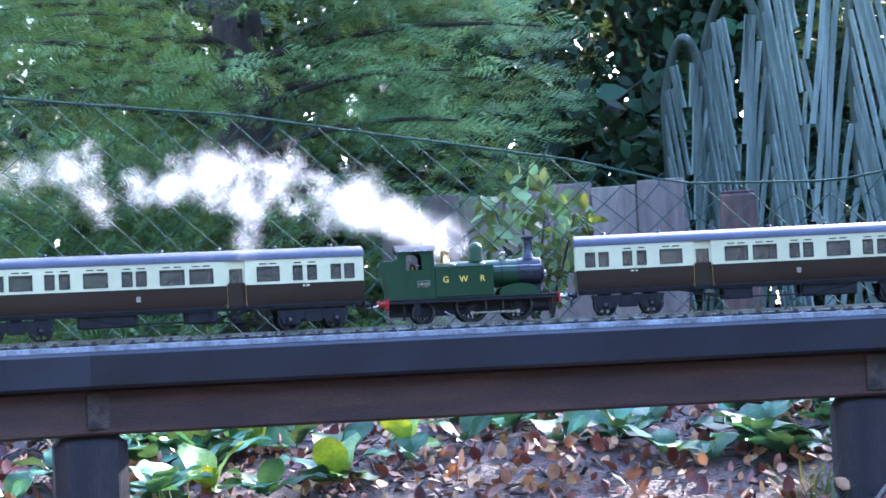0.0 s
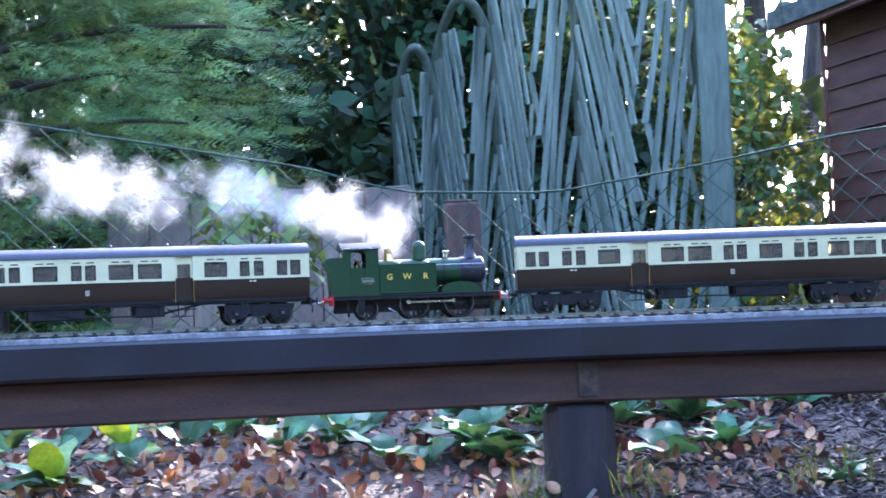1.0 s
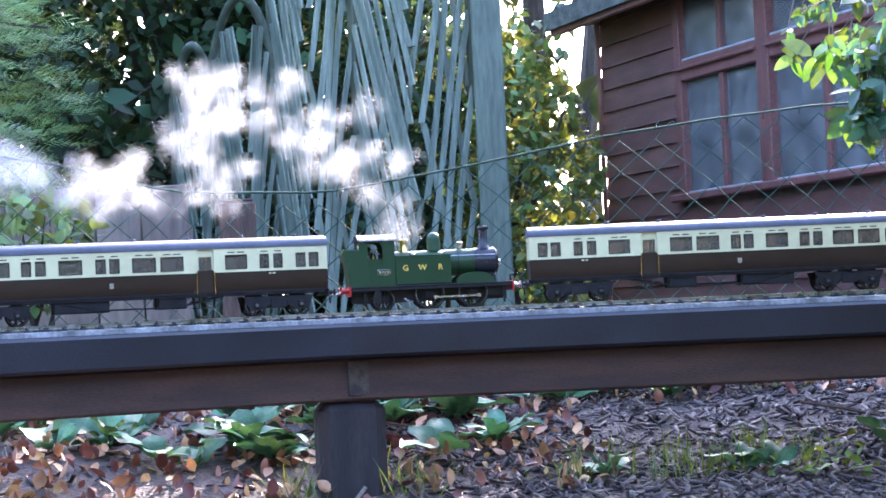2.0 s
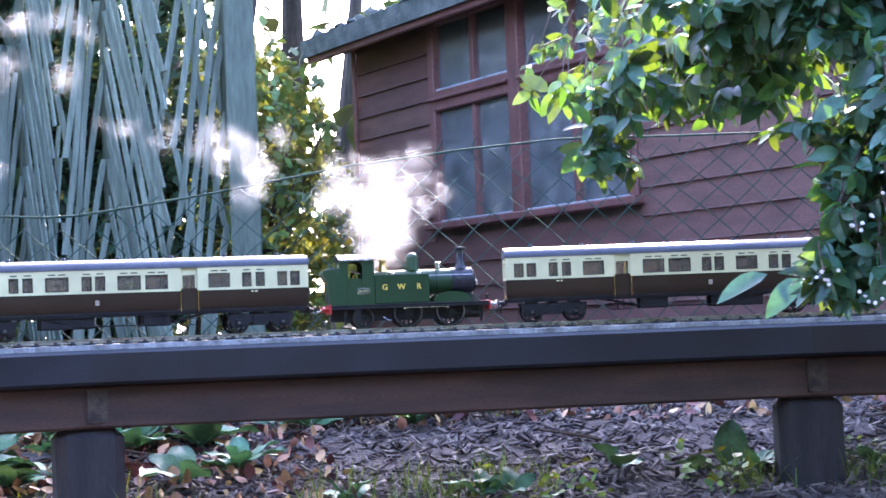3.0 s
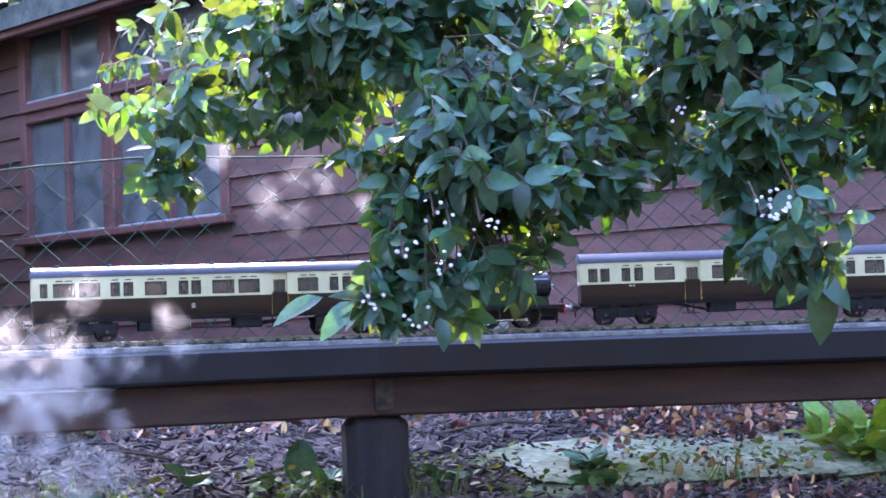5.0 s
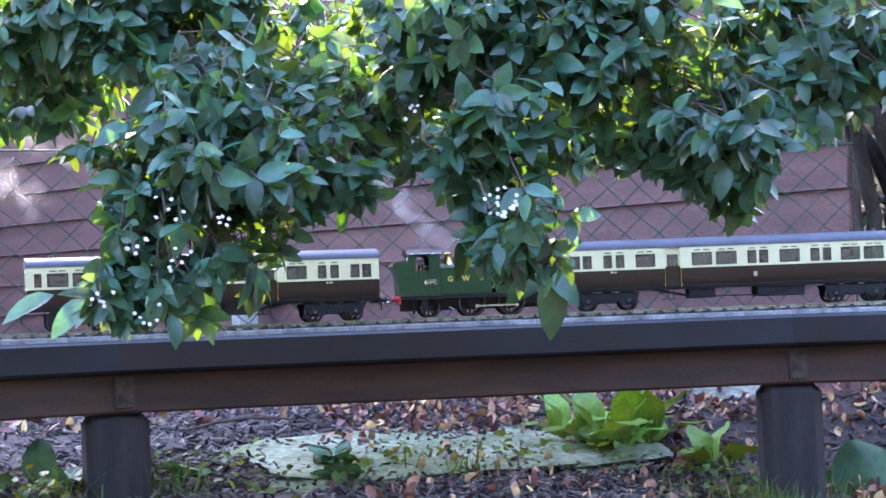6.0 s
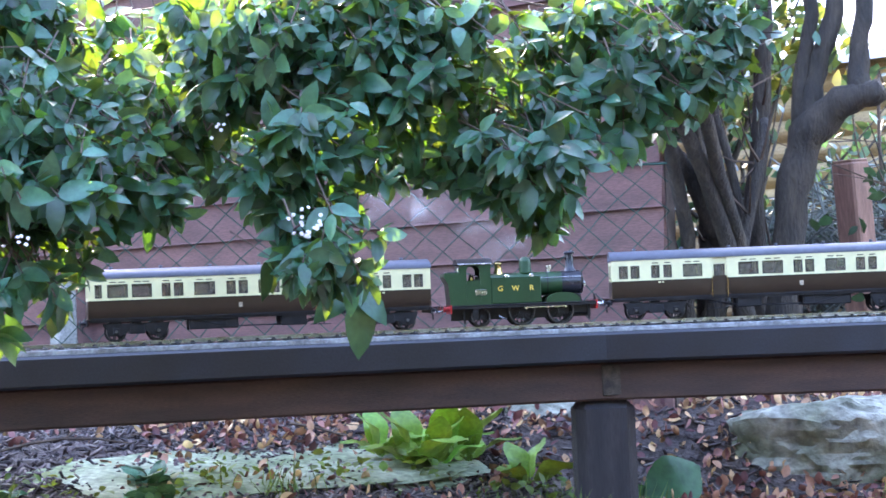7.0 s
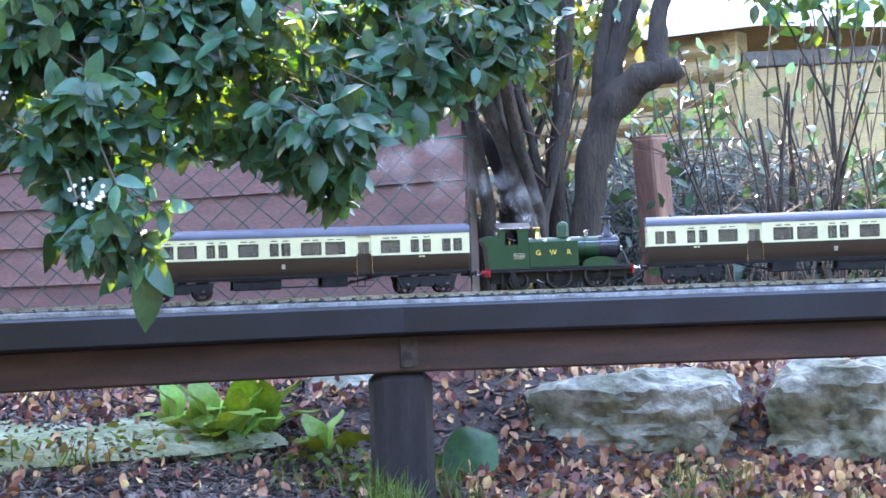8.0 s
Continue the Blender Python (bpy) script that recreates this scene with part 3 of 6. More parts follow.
def build_coach(sx, label):
    """sx = 1: the locomotive's end is at x = 0 and the coach goes forward; -1: backward."""
    C = thing("railway_coach", label, "model coach", group="coaches of the train")
    LEN, W = 0.603, 0.0425
    X = lambda a, b: (min(sx * a, sx * b), max(sx * a, sx * b))
    wins = [(0.014, 0.030), (0.035, 0.051), (0.072, 0.087), (0.094, 0.109), (0.129, 0.164), (0.184, 0.206), (0.229, 0.265), (0.272, 0.309),
            (0.328, 0.344), (0.349, 0.365), (0.385, 0.421), (0.440, 0.456), (0.462, 0.477), (0.494, 0.528), (0.535, 0.570), (0.579, 0.591)]
    for sy in (-1, 1):
        y0, y1 = sorted((sy * W, sy * (W - 0.002)))
        # panels that turn in towards the foot
        turn_in = [(sy * W, 0.0708), (sy * W, 0.06), (sy * (W - 0.0008), 0.052), (sy * (W - 0.0022), 0.045), (sy * (W - 0.0042), 0.0395),
                   (sy * (W - 0.0062), 0.0395), (sy * (W - 0.0042), 0.045), (sy * (W - 0.002), 0.06), (sy * (W - 0.002), 0.0708)]
        along = pose(0, 0, 0, 0, 0, 90) @ Matrix.Diagonal((1, -1, 1, 1))
        side = part("lower_side", Geo().prism(turn_in, *X(0.002, 0.182), along).prism(turn_in, *X(0.208, LEN - 0.002), along), CHOCOLATE, C, "chocolate brown lower panels", smooth=True, sharp=30)
        g = Geo()
        for za, zb in ((0.071, 0.0755), (0.0985, 0.1095)):
            g.box(*X(0.002, 0.182), y0, y1, za, zb).box(*X(0.208, LEN - 0.002), y0, y1, za, zb)
        edges = [0.002] + [e for a, b in wins if a != 0.184 for e in (a, b)] + [LEN - 0.002]
        for a, b in zip(edges[::2], edges[1::2]):
            if a < 0.184 < b:
                g.box(*X(a, 0.182), y0, y1, 0.0755, 0.0985).box(*X(0.208, b), y0, y1, 0.0755, 0.0985)
            else:
                g.box(*X(a, b), y0, y1, 0.0755, 0.0985)
        up = part("upper_side", g, CREAM, C, "cream upper panels")
        part("waist_line", Geo().box(*X(0.002, 0.182), *sorted((sy * (W + 0.0003), sy * W)), 0.0703, 0.0713).box(*X(0.208, LEN - 0.002), *sorted((sy * (W + 0.0003), sy * W)), 0.0703, 0.0713), UNDERFRAME, side)
        # the recessed entrance door
        d0, d1 = sorted((sy * (W - 0.004), sy * (W - 0.0055)))
        door = part("entrance_door", Geo().box(*X(0.182, 0.208), d0, d1, 0.04, 0.0755), CHOCOLATE, C, "recessed entrance door")
        part("door_top", Geo().box(*X(0.182, 0.185), d0, d1, 0.0755, 0.1095).box(*X(0.205, 0.208), d0, d1, 0.0755, 0.1095).box(*X(0.185, 0.205), d0, d1, 0.0965, 0.1095), CREAM, door)
        part("window_pane", Geo().box(*X(0.185, 0.205), d0 + 0.0004, d1 - 0.0004, 0.0755, 0.0965), PANE, door)
        for x in (0.181, 0.209):
            part("handrail", Geo().tube([(sx * x, sy * (W + 0.001), 0.038), (sx * x, sy * (W + 0.001), 0.0735)], 0.0006, 6), BRASS, C, "brass grab rail")
        for a, b in wins:
            if a == 0.184:
                continue
            part("window_pane", Geo().box(*X(a, b), *sorted((sy * (W - 0.0012), sy * (W - 0.0017))), 0.0755, 0.0985), PANE, up)
            if a not in (0.014, 0.035, 0.579):
                mid = (a + b) / 2
                k = (b - a) * 0.22
                for c0 in ((mid,) if b - a < 0.03 else (mid - k, mid + k)):
                    part("ventilator", Geo().box(*X(c0 - 0.0055, c0 + 0.0055), *sorted((sy * (W + 0.0003), sy * W)), 0.1015, 0.1032), UNDERFRAME, up)
            f = 0.0011
            y = sorted((sy * (W + 0.0004), sy * (W - 0.001)))
            part("window_frame", Geo().box(*X(a, b), *y, 0.0755, 0.0755 + f).box(*X(a, b), *y, 0.0985 - f, 0.0985).box(*X(a, a + f), *y, 0.0755 + f, 0.0985 - f).box(*X(b - f, b), *y, 0.0755 + f, 0.0985 - f), UNDERFRAME, up)
        part("crest", Geo().box(*X(0.338, 0.3445), *sorted((sy * (W + 0.0004), sy * W)), 0.0525, 0.0605, 0.0), CREST, side, "small painted crest")
        part("number_bars", Geo().box(*X(0.084, 0.089), *sorted((sy * (W + 0.0003), sy * W)), 0.0665, 0.0688).box(*X(0.091, 0.0945), *sorted((sy * (W + 0.0003), sy * W)), 0.0665, 0.0688), CREAM, side)
        part("step_board", Geo().box(*X(0.178, 0.212), *sorted((sy * (W + 0.001), sy * (W - 0.008))), 0.0265, 0.028).box(*X(0.183, 0.207), *sorted((sy * (W + 0.002), sy * (W - 0.006))), 0.016, 0.0175).box(*X(0.194, 0.196), *sorted((sy * (W - 0.001), sy * (W - 0.002))), 0.016, 0.04), UNDERFRAME, C)
        part("truss_rod", Geo().tube([(sx * 0.15, sy * 0.034, 0.038), (sx * 0.235, sy * 0.034, 0.0195), (sx * 0.365, sy * 0.034, 0.0195), (sx * 0.45, sy * 0.034, 0.038)], 0.0012, 6).box(*X(0.234, 0.237), sy * 0.034 - 0.001, sy * 0.034 + 0.001, 0.019, 0.04).box(*X(0.363, 0.366), sy * 0.034 - 0.001, sy * 0.034 + 0.001, 0.019, 0.04), UNDERFRAME, C)
        part("solebar", Geo().box(*X(0.004, LEN - 0.004), *sorted((sy * 0.036, sy * 0.038)), 0.034, 0.04), UNDERFRAME, C)
        part("equipment_box", Geo().box(*X(0.225, 0.27), *sorted((sy * 0.02, sy * 0.035)), 0.017, 0.036, 0.0015), UNDERFRAME, C)
        part("equipment_box", Geo().box(*X(0.345, 0.43), *sorted((sy * 0.018, sy * 0.034)), 0.016, 0.035, 0.0015), UNDERFRAME, C)
    part("coach_floor", Geo().box(*X(0.003, LEN - 0.003), -W + 0.0022, W - 0.0022, 0.038, 0.041), UNDERFRAME, C)
    n = 18
    prof = [(-W - 0.001, 0.1085)] + [(-(W + 0.001) * math.cos(math.pi * k / n), 0.1105 + 0.0155 * math.sin(math.pi * k / n) ** 0.85) for k in range(n + 1)] + [(W + 0.001, 0.1085)]
    a, b = X(-0.0015, LEN + 0.0015)
    roof = part("coach_roof", Geo().prism(prof, a, b, pose(0, 0, 0, 0, 0, 90) @ Matrix.Diagonal((1, -1, 1, 1))), COACH_ROOF, C, "rounded grey roof with small vents", smooth=True, sharp=35)
    for k in range(7):
        part("roof_vent", Geo().lathe([(0.0028, 0.0), (0.0028, 0.0025), (0.004, 0.003), (0.003, 0.0045)], 10, pose(sx * (0.045 + k * 0.086), -0.008, 0.1255)), COACH_ROOF, roof)
    for x, sg in ((0.0, -1), (LEN, 1)):
        part("end_lower", Geo().box(*X(x, x - sg * 0.002), -W, W, 0.04, 0.071), CHOCOLATE, C)
        g = Geo().box(*X(x, x - sg * 0.002), -W, W, 0.071, 0.0755).box(*X(x, x - sg * 0.002), -W, W, 0.1005, 0.1095)
        for ya, yb in ((-W, -0.037), (-0.0185, -0.0135), (0.0135, 0.0185), (0.037, W)):
            g.box(*X(x, x - sg * 0.002), ya, yb, 0.0755, 0.1005)
        end = part("end_upper", g, CREAM, C, "cream end with three windows")
        for ya, yb in ((-0.037, -0.0185), (-0.0135, 0.0135), (0.0185, 0.037)):
            part("window_pane", Geo().box(*X(x - sg * 0.0012, x - sg * 0.0016), ya, yb, 0.0755, 0.1005), PANE, end)
        part("end_cap", Geo().prism([(-W, 0.1095)] + [(-W * math.cos(math.pi * k / 12), 0.1095 + 0.0145 * math.sin(math.pi * k / 12) ** 0.85) for k in range(1, 12)] + [(W, 0.1095)], *X(x, x - sg * 0.002), pose(0, 0, 0, 0, 0, 90) @ Matrix.Diagonal((1, -1, 1, 1))), CREAM, end)
        bb = part("buffer_beam", Geo().box(*X(x, x + sg * 0.003), -0.038, 0.038, 0.029, 0.0395, 0.0006), UNDERFRAME, C)
        for sy in (-1, 1):
            part("buffer", Geo().lathe([(0.0038, 0.0), (0.0035, 0.006), (0.002, 0.0065), (0.0018, 0.009), (0.0062, 0.0095), (0.006, 0.011)], 12, pose(sx * (x + sg * 0.003), sy * 0.027, 0.0335) @ pose(0, 0, 0, 0, 90 * sg * sx, 0)), UNDERFRAME, bb, smooth=True, sharp=40)
        part("coupling", Geo().tube([(sx * (x + sg * 0.002), 0, 0.033), (sx * (x + sg * 0.013), 0, 0.033), (sx * (x + sg * 0.013), 0, 0.027)], 0.0015, 6), STEEL, bb)
        part("brake_hose", Geo().tube([(sx * (x + sg * 0.003), -0.012, 0.03), (sx * (x + sg * 0.009), -0.012, 0.026), (sx * (x + sg * 0.009), -0.012, 0.016)], 0.0014, 6), UNDERFRAME, bb)
    for k in range(11):
        part("seat", Geo().box(*X(0.225 + k * 0.032, 0.2285 + k * 0.032), -0.036, 0.036, 0.041, 0.083, 0.001), SEAT, C)
    part("partition", Geo().box(*X(0.178, 0.18), -0.04, 0.04, 0.041, 0.108).box(*X(0.211, 0.213), -0.04, 0.04, 0.041, 0.108), SEAT, C)
    for cx in (0.079, 0.52):
        frame_side = [(-0.056, 0.0315), (0.056, 0.0315), (0.052, 0.021), (0.046, 0.0095), (0.027, 0.0095), (0.018, 0.0165), (-0.018, 0.0165), (-0.027, 0.0095), (-0.046, 0.0095), (-0.052, 0.021)]
        at_bogie = pose(sx * cx, 0, 0)
        bog = part("bogie", Geo().prism(frame_side, -0.0345, -0.0315, at_bogie).prism(frame_side, 0.0315, 0.0345, at_bogie).box(-0.013, 0.013, -0.036, 0.036, 0.0125, 0.028, 0.001, at_bogie)
                   .box(-0.008, 0.008, -0.02, 0.02, 0.025, 0.0385, 0, at_bogie), UNDERFRAME, C, "black bogie with round axleboxes")
        for wx in (cx - 0.036, cx + 0.036):
            for sy in (-1, 1):
                part("axlebox", Geo().box(*X(wx - 0.0055, wx + 0.0055), *sorted((sy * 0.0345, sy * 0.0372)), 0.0125, 0.0235, 0.0012), UNDERFRAME, bog)
                part("axle_cap", Geo().lathe([(0.0028, 0.0), (0.0022, 0.0012)], 10, pose(sx * wx, sy * 0.0373, 0.0172, 90 * (1 if sy < 0 else -1), 0, 0)), WORN_STEEL, bog)
                wh = part("wheel", wheel_geo(0.0172), UNDERFRAME, C, "black coach wheel", pose(sx * wx, sy * 0.0245, 0.0172, 0, 0, 0 if sy < 0 else 180))
                wheel_parts(wh, 0.0172, 8, UNDERFRAME)
                part("tyre", Geo().lathe([(0.017, -0.0027), (0.017, -0.0024), (0.0155, -0.0029), (0.0155, -0.0027)], 20, pose(0, 0, 0, -90, 0, 0), cap=False), WORN_STEEL, wh)
                WHEELS.append((wh, sx * wx, sy * 0.0245, 0.0172, sy))
    return C


LOCO = build_loco()
COACH_A = build_coach(-1, "brown and cream coach, grey roof, behind the locomotive")
COACH_B = build_coach(1, "brown and cream coach, grey roof, ahead of the locomotive")

# seconds, metres along the line of the letter R on the locomotive
RUN = [(0.0, -2.113), (0.5, -1.943), (1.0, -1.762), (1.2, -1.672), (1.75, -1.462), (2.5, -1.177), (3.0, -0.974), (3.5, -0.775), (4.0, -0.548),
       (4.5, -0.318), (5.2, -0.017), (5.8, 0.241), (6.5, 0.549), (7.0, 0.754), (7.5, 0.957), (8.0, 1.197)]


def run_s(t):
    return float(np.interp(t, [r[0] for r in RUN], [r[1] for r in RUN]))


def on_rails(s, back, off):
    """The pose of a vehicle whose middle is at s and whose origin lies back metres behind that middle."""
    x, y = on_arc(s, off)
    return pose(x, y, deck_z(s) + RAIL_UP, 0, 0.27, -math.degrees(s / RAD)) @ pose(-back, 0, 0)


def motions():
    walk(LOCO, [(t, on_rails(s - 0.03, -0.03, -0.001)) for t, s in RUN])
    walk(COACH_A, [(t, on_rails(s - 0.197 - 0.3015, -0.3015, -0.006)) for t, s in RUN])
    walk(COACH_B, [(t, on_rails(s + 0.142 + 0.3015, 0.3015, -0.006)) for t, s in RUN])
    ticks = [k / 15 for k in range(121)]
    for wh, x, y, r, sy in WHEELS:
        turn = [math.degrees((run_s(t) - RUN[0][1]) / r) for t in ticks]
        walk(wh, [(t, pose(x, y, r) @ pose(0, 0, 0, 0, a, 0) @ pose(0, 0, 0, 0, 0, 0 if sy < 0 else 180)) for t, a in zip(ticks, turn)])
    for rod, sy in RODS:
        rows = []
        for t in ticks:
            a = (run_s(t) - RUN[0][1]) / 0.0245 + (0 if sy < 0 else math.pi / 2)
            rows.append((t, pose(0.0105 * math.sin(a) * -1, sy * 0.0325, 0.0245 - 0.0105 * math.cos(a))))
        walk(rod, rows)
    steam_motions()


# ---- the shed ----
SHED = pose(-1.354, 7.784, 0.0, 0, 0, -54.55)
CURTAIN = mat("pale_cloth", (0.42, 0.46, 0.5), (0.3, 0.34, 0.38), 0.9, scale=12, stretch=(5, 5, 0.5))
BLUE_BAG = mat("blue_plastic", (0.05, 0.3, 0.75), (0.04, 0.22, 0.6), 0.5, scale=30)


def build_shed():
    S = thing("garden_shed", "red-brown clad garden shed with a paned window and mossy eaves", "shed", SHED)
    P, LEN = 0.0945, 5.3
    plan = [(0.0, 0.02), (LEN, 0.02), (LEN - 1.0, 1.72), (0.0, 1.72)]
    wall = part("wall_frame", Geo().box(0.0, 0.69, 0.0, 0.03, 0.0, 1.49).box(2.13, LEN, 0.0, 0.03, 0.0, 1.49).box(0.69, 2.13, 0.0, 0.03, 0.0, 0.69), SHED_DARK, S)
    part("back_wall", Geo().box(0.0, LEN - 1.0, 1.7, 1.73, 0.0, 1.75), SHED_DARK, S)
    part("end_wall", Geo().box(0.0, 0.03, 0.03, 1.7, 0.0, 1.6), SHED_WOOD, S)
    e = Vector((-1.0, 1.7, 0))
    part("end_wall", Geo().box(0.0, e.length, 0.0, 0.03, 0.0, 1.6, 0, pose(LEN, 0.032, 0, 0, 0, math.degrees(math.atan2(e.y, e.x)))), SHED_WOOD, S)
    part("shed_floor", Geo().add([(x, y, z) for z in (0.02, 0.06) for x, y in plan], [(0, 1, 2, 3), (7, 6, 5, 4), (0, 4, 5, 1), (1, 5, 6, 2), (2, 6, 7, 3), (3, 7, 4, 0)]), SHED_DARK, S)
    # overlapping boards, thick at their lower edge
    rng = np.random.default_rng(3)
    z = 1.376 - 15 * P
    while z < 1.49:
        top = min(z + P + 0.012, 1.5)
        runs = [(0.0, LEN)] if top < 0.7 else [(0.0, 0.685), (2.135, LEN)]
        for a, b in runs:
            cuts = [a] + ([a + rng.uniform(1.2, 2.0)] if b - a > 2.6 else []) + [b]
            for c0, c1 in zip(cuts, cuts[1:]):
                t = rng.normal() * 0.0012
                g = Geo().add([(c0, -0.021 + t, z), (c0, -0.003, z), (c0, -0.003, top), (c0, -0.008, top), (c0, -0.019 + t, z + 0.004),
                               (c1 - 0.002, -0.021 + t, z), (c1 - 0.002, -0.003, z), (c1 - 0.002, -0.003, top), (c1 - 0.002, -0.008, top), (c1 - 0.002, -0.019 + t, z + 0.004)],
                              [(0, 1, 2, 3, 4), (9, 8, 7, 6, 5), (0, 5, 6, 1), (1, 6, 7, 2), (2, 7, 8, 3), (3, 8, 9, 4), (4, 9, 5, 0)])
                part("board", g, SHED_WOOD, S)
        z += P
    part("corner_board", Geo().box(-0.012, 0.02, -0.032, -0.022, 0.0, 1.49, 0.003), SHED_TRIM, S)
    # window: two casements, each with a top light and a lower light, split by a bar
    W = part("window", Geo().box(1.325, 1.405, -0.034, 0.03, 0.69, 1.5, 0.004), SHED_TRIM, S, "red-brown window frame")
    for x0, x1, za, zb in ((0.685, 0.735, 0.69, 1.5), (2.085, 2.135, 0.69, 1.5), (0.7355, 1.3245, 1.135, 1.215), (1.4055, 2.0845, 1.135, 1.215), (0.7355, 1.3245, 1.478, 1.5), (1.4055, 2.0845, 1.478, 1.5)):
        part("frame_bar", Geo().box(x0, x1, -0.028, 0.03, za, zb, 0.004), SHED_TRIM, W)
    part("drip_rail", Geo().box(0.7, 1.33, -0.045, -0.03, 1.175, 1.188, 0.003), SHED_TRIM, W)
    part("drip_rail", Geo().box(1.4, 2.1, -0.045, -0.035, 1.175, 1.188, 0.003), SHED_TRIM, W)
    part("sill", Geo().box(0.66, 2.16, -0.06, 0.03, 0.66, 0.69, 0.005), SHED_TRIM, W)
    for a, b, za, zb in ((0.735, 1.325, 1.215, 1.478), (1.405, 2.085, 1.215, 1.478), (0.735, 1.325, 0.69, 1.135), (1.405, 2.085, 0.69, 1.135)):
        mid = (a + b) / 2
        part("glazing_bar", Geo().box(mid - 0.014, mid + 0.014, -0.016, 0.014, za, zb, 0.003), SHED_TRIM, W)
        part("putty_line", Geo().box(a, b, -0.018, -0.006, za, za + 0.009, 0.002), CURTAIN, W)
        for c0, c1 in ((a, mid - 0.014), (mid + 0.014, b)):
            pn = part("pane", Geo().box(c0, c1, 0.0, 0.003, za, zb), SHED_PANE, W)
            pn.visible_shadow = False
    # mossy eaves and roof
    R = part("roof", Geo().add([(-0.17, -0.2, 1.47), (LEN + 0.15, -0.2, 1.47), (LEN - 0.85, 1.9, 1.78), (-0.17, 1.9, 1.78), (-0.17, -0.2, 1.55), (LEN + 0.15, -0.2, 1.55), (LEN - 0.85, 1.9, 1.845), (-0.17, 1.9, 1.845)],
                               [(3, 2, 1, 0), (4, 5, 6, 7), (0, 1, 5, 4), (1, 2, 6, 5), (2, 3, 7, 6), (3, 0, 4, 7)]), ROOF_FELT, S, "mossy grey-green roof edge")
    part("eaves_board", Geo().box(-0.15, LEN + 0.1, -0.18, -0.155, 1.445, 1.476, 0.004), SHED_TRIM, R)
    blob = Geo()
    for k in range(420):
        x, h = rng.uniform(-0.16, LEN + 0.1), rng.uniform(0.008, 0.022)
        blob.lathe([(h * 1.6, 0), (h * 1.2, h * 0.7), (0.0, h)], 5, pose(x, -0.185 + rng.uniform(0, 0.12), 1.545 + rng.uniform(0, 0.02), rng.normal() * 15, rng.normal() * 15, 0), cap=False)
    tagged(part("moss", blob, ROOF_FELT, R, "lumps of moss"), kind="stuff")
    # what stands behind the panes
    bag = thing("plastic_bag", "bright blue plastic bag behind the shed window", "bag", SHED @ pose(1.8, 0.1, 0.72))
    prof = [(0.07, 0.0), (0.085, 0.05), (0.08, 0.15), (0.06, 0.2), (0.075, 0.235), (0.02, 0.23)]
    part("bag_body", Geo().lathe(prof, 11), BLUE_BAG, bag, smooth=True)
    part("bag_tie", Geo().lathe([(0.064, 0.195), (0.066, 0.205)], 11), CURTAIN, bag)
    sh = part("shelf", Geo().box(0.05, LEN - 0.9, 0.05, 0.25, 0.69, 0.72, 0.003), SHED_TRIM, S)
    for x, w, h in ((0.83, 0.09, 0.16), (1.22, 0.13, 0.07), (1.55, 0.1, 0.05)):
        t = thing("storage_tub", "pale plastic tub on the shed's window shelf", "tub", SHED @ pose(x, 0.13, 0.72))
        part("tub_body", Geo().lathe([(w * 0.42, 0), (w * 0.5, h * 0.9), (w * 0.53, h * 0.9), (w * 0.53, h), (w * 0.46, h), (w * 0.4, 0.01)], 16), CURTAIN, t, smooth=True, sharp=40)
        part("tub_lid", Geo().lathe([(w * 0.55, h), (w * 0.55, h + 0.008), (w * 0.3, h + 0.012)], 16), SHED_TRIM, t)
    ctn = Geo()
    for k in range(24):
        x = 0.74 + k * 0.011
        ctn.tube([(x, 0.045 + 0.012 * math.sin(k * 1.3), 0.73), (x, 0.04 + 0.012 * math.sin(k * 1.3 + 0.4), 0.95 - 0.006 * k)], 0.008, 5)
    c = thing("hanging_cloth", "pale folded cloth hanging inside the shed window", "cloth", SHED)
    part("cloth", ctn, CURTAIN, c, smooth=True)


build_shed()

# ---- chain-link fence behind the line ----
F_OFF = 0.3
F_TOP = [(-3.6, 0.78), (-2.8, 0.715), (-2.47, 0.68), (-2.2, 0.63), (-1.93, 0.577), (-1.77, 0.528), (-1.52, 0.518), (-1.29, 0.554), (-1.04, 0.602), (-0.87, 0.622), (-0.68, 0.638), (0.0, 0.63), (1.0, 0.6), (1.35, 0.6)]


